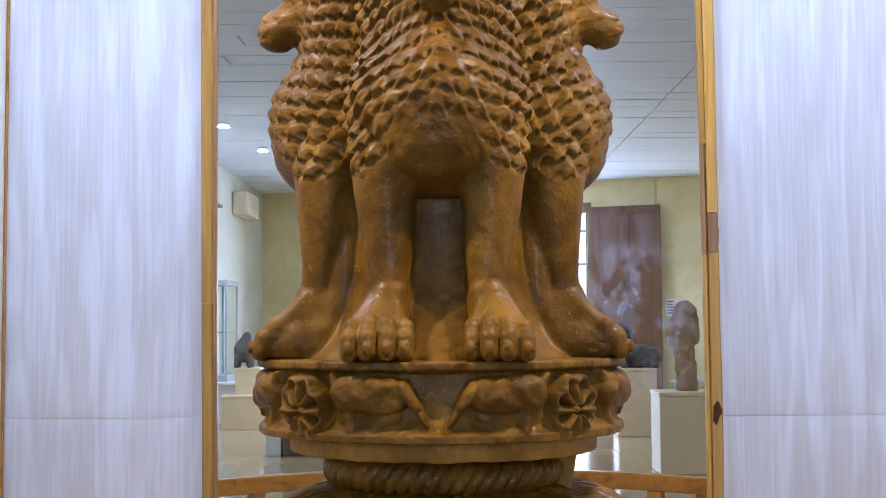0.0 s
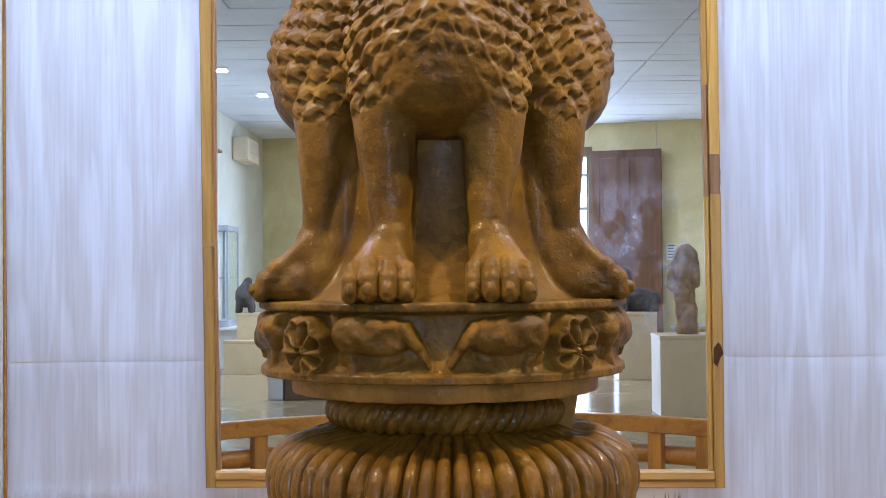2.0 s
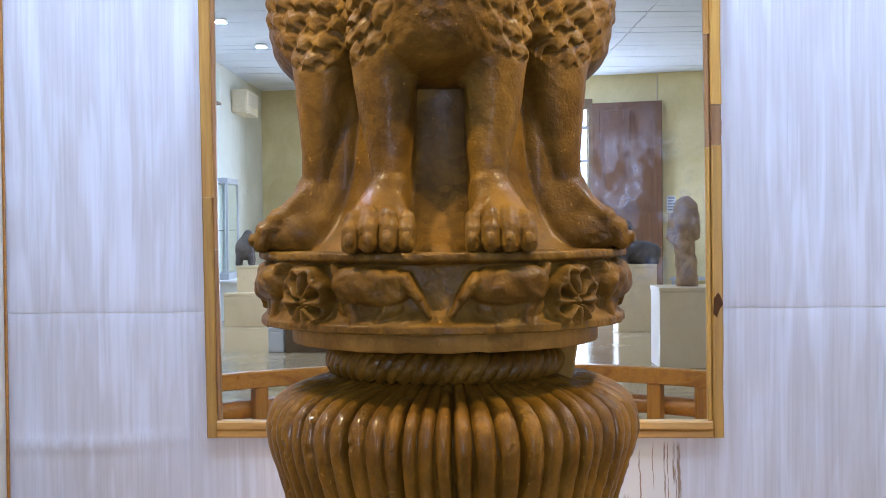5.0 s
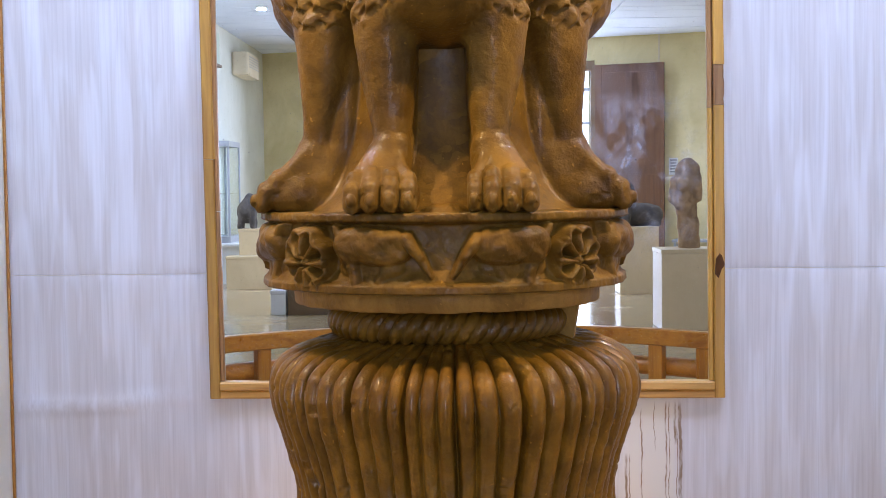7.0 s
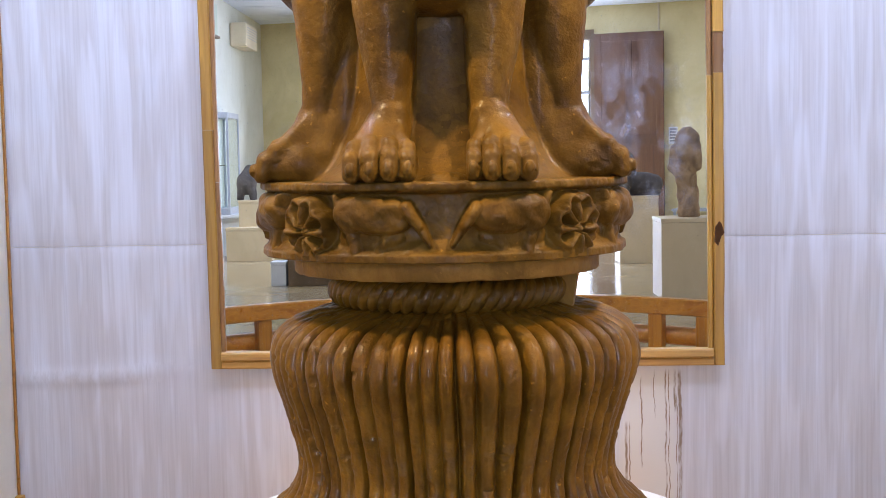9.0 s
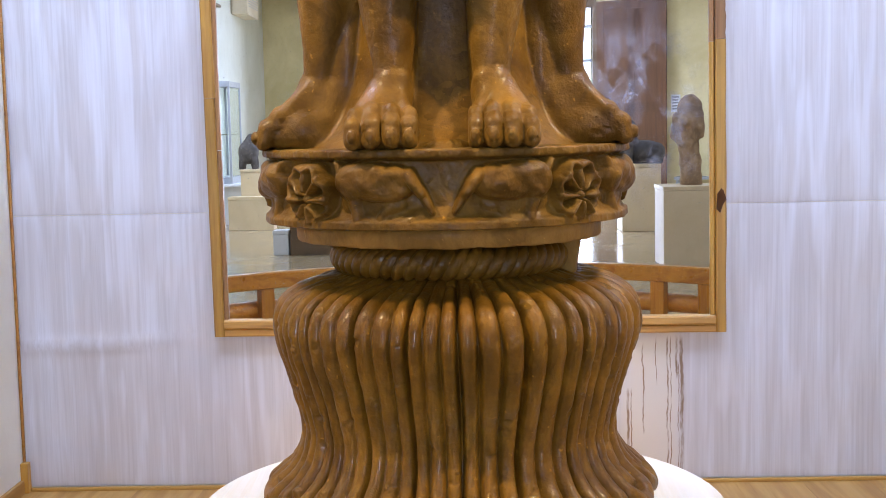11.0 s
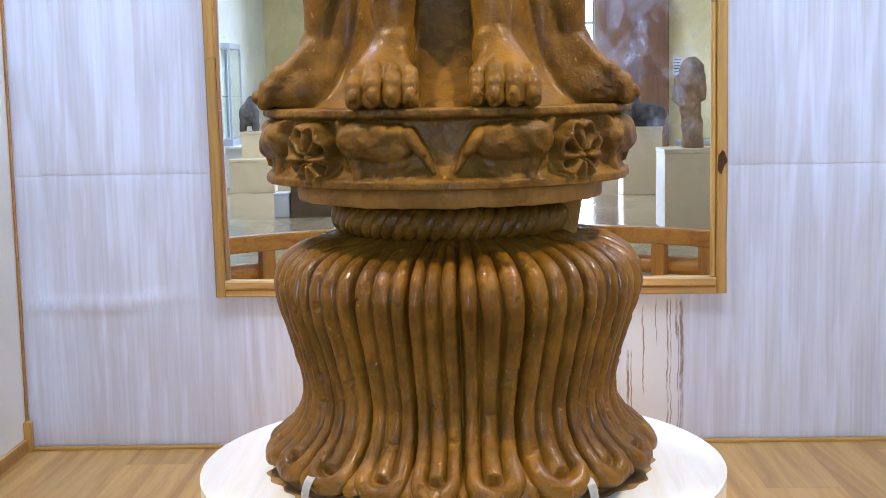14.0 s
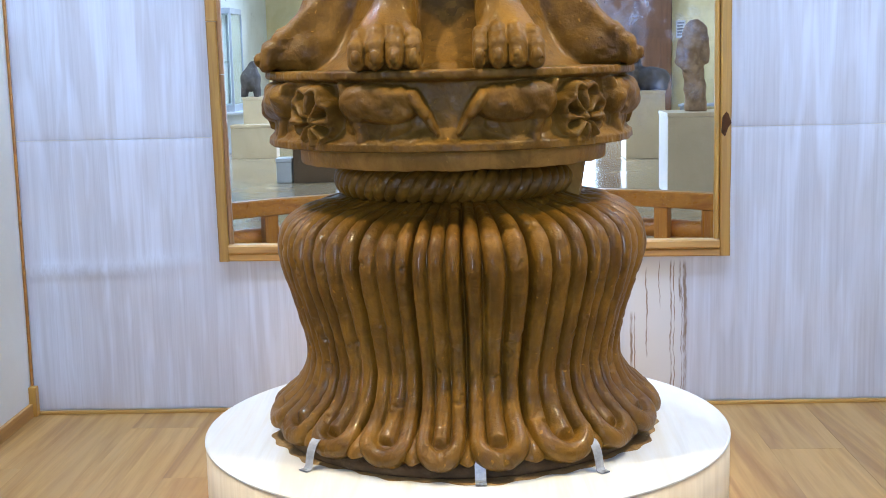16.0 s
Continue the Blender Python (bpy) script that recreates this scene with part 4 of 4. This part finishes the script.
# boarded ceiling with open seams
bm = box(HX0 - 0.2, HX1 + 0.2, -13.3, WALL_Y + 0.2, HALL_TOP + 0.02, HALL_TOP + 0.15)
rng = random.Random(7)
y = -13.2
while y < WALL_Y:
    deep = 0.30
    splits = [HX0 - 0.1, rng.uniform(-1.6, -0.4), 1.62 + 0.015 * (y + 9), rng.uniform(2.6, 4.2), HX1 + 0.1]
    for x0, x1 in zip(splits, splits[1:]):
        add_box(bm, x0 + 0.006, x1 - 0.006, y + 0.005, y + deep - 0.005, HALL_TOP + rng.uniform(-0.003, 0.003), HALL_TOP + 0.03)
    y += deep
tagged(link("ceiling", bm, CEILING), "pale boarded ceiling with dark seams", "ceiling", kind="structure")

# daylight yard outside the doorway
bm = box(-3.5, 4.5, -16.2, -16.15, -0.1, 4.5)
tagged(link("backdrop", bm, OUTSIDE), "bright daylight beyond the doorway", "backdrop", kind="structure")

# doorway frame with a glazed side light, and the open leaf
doorway = thing("door_1", "brown wooden door with one leaf folded open against the wall", "door", kind="structure")
far_piece("jamb", DOOR1 + 0.0, DOOR1 + 0.05, 0, DOOR_TOP + 0.06, BROWN_PAINT, 0.16, 0.03, doorway)
far_piece("jamb", DOOR0 - 0.05, DOOR0 + 0.07, 0, DOOR_TOP + 0.06, BROWN_PAINT, 0.16, 0.03, doorway)
far_piece("head", DOOR0 + 0.07, DOOR1, DOOR_TOP - 0.06, DOOR_TOP + 0.06, BROWN_PAINT, 0.16, 0.03, doorway)
for k in range(4):
    z = 0.95 + 0.42 * k
    far_piece("bar", 1.20, DOOR1, z, z + 0.035, GREY_METAL, 0.04, -0.02, doorway)
far_piece("bar", 1.18, 1.215, 0, DOOR_TOP - 0.06, GREY_METAL, 0.045, -0.02, doorway)

leaf = thing("door_leaf", "dark brown wooden door leaf standing open against the yellow wall", "door")
leaf.matrix_world = pose(1.655, back_y(1.655) + 0.06, 0, 0, 0, slant + 3)
LW, LH = 0.81 / math.cos(radians(slant + 3)), 2.515
part("board", box(0, LW, 0, 0.035, 0.01, LH, 0.004), DOORWOOD, leaf)
for x0, x1, z0, z1 in ((0, 0.09, 0.01, LH), (LW - 0.09, LW, 0.01, LH), (0.09, LW - 0.09, 0.01, 0.14), (0.09, LW - 0.09, LH - 0.10, LH), (0.09, LW - 0.09, 1.15, 1.27), (LW / 2 - 0.04, LW / 2 + 0.04, 0.14, LH - 0.1)):
    part("rail" if x1 - x0 > 0.3 else "stile", box(x0, x1, 0.035, 0.040, z0, z1, 0.002), DOORWOOD, leaf)


def far_box(name, label, category, x0, x1, out0, out1, z0, z1, material, bevel=0.004):
    ob = link(name, box(0, (x1 - x0) / math.cos(radians(slant)), out0, out1, 0, z1 - z0, bevel), material)
    ob.matrix_world = pose(x0, back_y(x0), z0, 0, 0, slant)
    return tagged(ob, label, category)


far_box("conduit", "thin pale cable conduit running up the wall", "conduit", 2.410, 2.430, 0, 0.02, 2.53, HALL_TOP, PLASTIC)
notice = thing("wall_notice", "white paper notice with grey lines on the wall", "notice")
notice.matrix_world = pose(2.53, back_y(2.53) + 0.003, 1.145, 0, 0, slant)
part("sheet", box(0, 0.11, 0, 0.004, 0, 0.21), PAPER, notice)
for k in range(5):
    part("line", box(0.014, 0.096 - 0.012 * (k % 2), 0.0041, 0.0055, 0.03 + 0.036 * k, 0.045 + 0.036 * k), INK, notice)
table = thing("low_table", "low grey metal table against the wall", "table")
table.matrix_world = pose(2.60, back_y(2.60) + 0.05, 0, 0, 0, slant)
part("top", box(0, 0.95, 0, 0.35, 0.335, 0.365, 0.004), GREY_METAL, table)
for x in (0.02, 0.90):
    for y in (0.02, 0.30):
        part("leg", box(x, x + 0.03, y, y + 0.03, 0, 0.335), GREY_METAL, table)
bm = bmesh.new()
bmesh.ops.create_uvsphere(bm, u_segments=20, v_segments=12, radius=0.062)
for v in bm.verts:
    v.co.z = v.co.z * 1.35 + 0.080 - (0.018 if v.co.z > 0.055 else 0)
jar = tagged(link("red_jar", bm, RED_PAINT, None, "", True), "small round red jar on the low table", "jar")
jar.matrix_world = pose(2.66, back_y(2.66) + 0.25, 0.363)

# ---- pedestals and sculptures ----


def pedestal(label, x0, x1, y0, y1, height, taper=0.0, material=None):
    ob = thing("museum_pedestal", label, "pedestal", "pedestals in the hall", at=((x0 + x1) / 2, (y0 + y1) / 2, 0))
    w, d = (x1 - x0) / 2, (y1 - y0) / 2
    bm = box(-w, w, -d, d, 0, height - 0.03, 0.006)
    for v in bm.verts:
        k = 1 + taper * (1 - v.co.z / height)
        v.co.x *= k
        v.co.y *= k
    part("body", bm, material or PED_PAINT, ob)
    part("top", box(-w - 0.004, w + 0.004, -d - 0.004, d + 0.004, height - 0.0295, height, 0.004), material or PED_PAINT, ob)
    return ob


pedestal("cream painted pedestal under a broken standing figure", 1.415, 1.93, -4.93, -4.50, 0.575)
pedestal("cream painted pedestal under a grey animal sculpture", 1.488, 1.85, -7.90, -7.50, 0.638, 0.03)
pedestal("stepped cream pedestal beneath a barrel-shaped sculpture", -2.34, -2.08, -8.92, -8.66, 0.62)
pedestal("low wide cream plinth block", -2.44, -1.975, -8.655, -8.45, 0.345)
pedestal("low dark brown pedestal", -1.44, -1.09, -6.20, -5.85, 0.46, 0.0, BROWN_PAINT)
pedestal("low white block on the stone floor", -1.582, -1.456, -6.06, -5.86, 0.20, 0.0, WHITE_PAINT)

torso = Field((1.42, -4.90, 0.565), (1.82, -4.56, 1.26), 0.007)
torso.limb((1.648, -4.73, 0.575), (1.645, -4.73, 0.74), 0.080, 0.072, 0.0)
torso.limb((1.640, -4.73, 0.74), (1.632, -4.73, 0.86), 0.072, 0.062, 0.03)
torso.limb((1.630, -4.73, 0.86), (1.635, -4.73, 1.10), 0.075, 0.085, 0.03)
torso.ball((1.640, -4.73, 1.13), (0.085, 0.075, 0.095), 0.03)
torso.limb((1.545, -4.72, 1.06), (1.525, -4.70, 0.93), 0.036, 0.028, 0.025)
torso.limb((1.525, -4.70, 0.93), (1.560, -4.68, 0.88), 0.028, 0.020, 0.02)
torso.limb((1.705, -4.72, 1.07), (1.712, -4.70, 0.93), 0.036, 0.026, 0.025)
torso.ball((1.590, -4.66, 1.04), (0.04, 0.04, 0.05), 0.02)
torso.ball((1.62, -4.67, 0.68), (0.03, 0.03, 0.05), 0.015)
torso.d += 0.006 * wobble(torso.x, torso.y, torso.z, 30.0)
# flat foot on the pedestal
torso.d = np.maximum(torso.d, 0.576 - torso.z)
tagged(torso.mesh("broken_statue", BUFF_STONE), "headless weathered buff stone statue standing on a pedestal", "statue")

beast = Field((1.44, -7.90, 0.63), (2.00, -7.45, 1.12), 0.009)
beast.ball((1.72, -7.70, 0.74), (0.20, 0.13, 0.12), 0.0)
beast.limb((1.57, -7.68, 0.76), (1.575, -7.66, 0.98), 0.085, 0.07, 0.05)
beast.ball((1.55, -7.65, 1.00), (0.07, 0.08, 0.075), 0.03)
beast.limb((1.84, -7.66, 0.76), (1.84, -7.58, 0.66), 0.07, 0.045, 0.03)
beast.limb((1.56, -7.60, 0.80), (1.555, -7.56, 0.66), 0.045, 0.035, 0.02)
beast.d += 0.006 * wobble(beast.x, beast.y, beast.z, 25.0)
beast.d = np.maximum(beast.d, 0.639 - beast.z)
tagged(beast.mesh("animal_statue", GREY_STONE), "weathered grey stone animal crouching on a pedestal", "statue")

urn = Field((-2.46, -8.96, 0.60), (-2.08, -8.60, 1.00), 0.008)
urn.ball((-2.270, -8.79, 0.795), (0.108, 0.10, 0.125), 0.0)
urn.limb((-2.255, -8.79, 0.88), (-2.245, -8.79, 0.945), 0.065, 0.045, 0.03)
for dx, dy in ((-0.06, 0.05), (0.06, 0.05), (-0.06, -0.05), (0.06, -0.05)):
    urn.limb((-2.270 + dx, -8.79 + dy, 0.72), (-2.270 + dx * 1.15, -8.79 + dy, 0.62), 0.034, 0.028, 0.02)
urn.d += 0.005 * wobble(urn.x, urn.y, urn.z, 32.0)
urn.d = np.maximum(urn.d, 0.621 - urn.z)
tagged(urn.mesh("barrel_statue", GREY_STONE), "squat grey stone sculpture with a barrel body on short legs", "statue")

# glass display case on its white base by the side wall
case = thing("display_case", "grey metal glass display case on a white base", "display case", at=(-2.52, -9.55, 0))
part("base", box(-0.19, 0.10, -0.35, 0.35, 0, 0.42, 0.005), WHITE_PAINT, case)
part("ledge", box(-0.19, 0.24, -0.34, 0.42, 0.421, 0.45, 0.004), WHITE_PAINT, case)
part("plinth", box(-0.19, -0.01, -0.33, 0.33, 0.451, 0.52, 0.004), GREY_METAL, case)
part("cap", box(-0.19, -0.01, -0.33, 0.33, 1.50, 1.56, 0.004), GREY_METAL, case)
for x in (-0.19, -0.035):
    for y in (-0.33, 0.305):
        part("post", box(x, x + 0.025, y, y + 0.025, 0.521, 1.499, 0.003), GREY_METAL, case)
for box_ in ((-0.022, -0.017, -0.30, 0.30), (-0.16, -0.04, 0.318, 0.323)):
    part("pane", box(*box_, 0.525, 1.495), GLASS, case, "clear glass pane").visible_shadow = False
part("shelf", box(-0.16, -0.04, -0.30, 0.30, 0.98, 0.988), GLASS, case, "glass shelf")

# air conditioner and a pale board above it on the side wall
unit = thing("air_conditioner", "ivory split air conditioner mounted high on the wall", "air conditioner", at=(-2.72, -10.9, 2.38))
bm = box(0, 0.20, -0.40, 0.40, 0, 0.28, 0.03)
part("body", bm, PLASTIC, unit)
part("flap", box(0.10, 0.205, -0.34, 0.34, -0.006, 0.03, 0.004), PLASTIC, unit)
for k in range(5):
    part("slat", box(0.2005, 0.204, -0.33, 0.33, 0.10 + 0.03 * k, 0.108 + 0.03 * k), GREY_METAL, unit)
board = thing("wall_board", "pale green board on a dark bracket high on the wall", "board", at=(-2.72, -9.35, 2.36))
part("panel", box(0.05, 0.08, -0.02, 0.34, 0.03, 0.37, 0.004), plaster("pale_green_paint", (0.55, 0.62, 0.50), (0.48, 0.55, 0.42), 0.5), board)
part("bracket", box(0, 0.10, -0.05, 0.40, 0, 0.028, 0.003), BROWN_PAINT, board, "dark bracket")

# round ceiling lights, the added ones included
for x, y in DOWNLIGHTS:
    lamp = thing("ceiling_light", "small round recessed ceiling downlight, switched on, from a partly added set", "ceiling light", "downlights of the hall", at=(x, y, HALL_TOP - 0.016))
    bm = bmesh.new()
    bmesh.ops.create_cone(bm, cap_ends=True, segments=32, radius1=0.055, radius2=0.06, depth=0.012, matrix=Matrix.Translation((0, 0, 0.006)))
    part("ring", bm, WHITE_PAINT, lamp)
    bm = bmesh.new()
    bmesh.ops.create_cone(bm, cap_ends=True, segments=32, radius1=0.040, radius2=0.040, depth=0.004, matrix=Matrix.Translation((0, 0, -0.003)))
    part("diffuser", bm, LAMP_FACE, lamp, "glowing diffuser")

# ---- low wooden barrier round the capital ----
barrier = thing("wooden_barrier", "low curved barrier of red-brown varnished wood", "barrier", at=(0.02, 0, 0))
BR = 1.71


def arc_bar(name, radius, prof, a0, a1, n, material):
    """A bar of the given section bent along an arc in front of the capital."""
    a = np.radians(np.linspace(a0, a1, n))[:, None]
    r = radius + np.array([p[0] for p in prof])[None, :]
    z = np.array([p[1] for p in prof])[None, :] + 0 * a
    pts = np.stack([r * np.sin(a), -r * np.cos(a), z], -1)
    return grid_mesh(name, pts, material, True, barrier)


sect = [(-0.028, 0.290), (0.028, 0.290), (0.032, 0.294), (0.032, 0.360), (0.026, 0.366), (-0.026, 0.366), (-0.032, 0.360), (-0.032, 0.294)]
arc_bar("top_rail", BR, sect, -46.5, 57, 80, TEAK).data.polygons.foreach_set("use_smooth", [False] * (79 * 8))
ring = [(0.045 * math.cos(t), 0.18 + 0.045 * math.sin(t)) for t in np.linspace(0, 2 * math.pi, 16, endpoint=False)]
arc_bar("lower_rail", BR + 0.07, ring, -45.5, 55, 80, TEAK)
post_mesh = None
for k in range(15):
    deg = -33.7 + 8.2 * (k - 1)
    if deg > 55:
        break
    if post_mesh is None:
        first_post = part("post", box(-0.034, 0.034, -0.026, 0.026, 0.0, 0.2895, 0.004), grain_wood("red_brown_teak_upright", (0.56, 0.235, 0.030), (0.33, 0.11, 0.012), (0.12, 0.04, 0.012), 0.25, "z", 0.8, 0.25), barrier)
        post_mesh, post_ob = first_post.data, first_post
    else:
        post_ob = new("post", post_mesh)
        post_ob.parent = barrier
    post_ob.matrix_local = pose(BR * math.sin(radians(deg)), -BR * math.cos(radians(deg)), 0, 0, 0, deg)

# ---- floor boards of the alcove ----
rng = random.Random(11)
board_cache = {}
x, col = LEFT_X - 0.05, 0
while x < RIGHT_X:
    x1 = min(x + 0.192, RIGHT_X - 0.001)
    x0 = max(x, LEFT_X + 0.0)
    y = ALCOVE_Y - 0.449 - (col * 0.43) % 1.2
    while y < WALL_Y:
        y0, y1 = max(y, ALCOVE_Y - 0.449), min(y + 1.2, WALL_Y)
        if y1 - y0 > 0.03:
            size = (round(x1 - x0, 3), round(y1 - y0, 3))
            if size not in board_cache:
                bm = box(0.0001, size[0] - 0.0001, 0.0001, size[1] - 0.0001, -0.0085, 0.0, 0.0004)
                me = bpy.data.meshes.new("plank")
                bm.to_mesh(me)
                bm.free()
                me.materials.append(PLANK)
                board_cache[size] = me
            ob = new("plank", board_cache[size])
            ob.parent = ground
            ob.location = (x0, y0, 0)
        y += 1.2
    x += 0.192
    col += 1
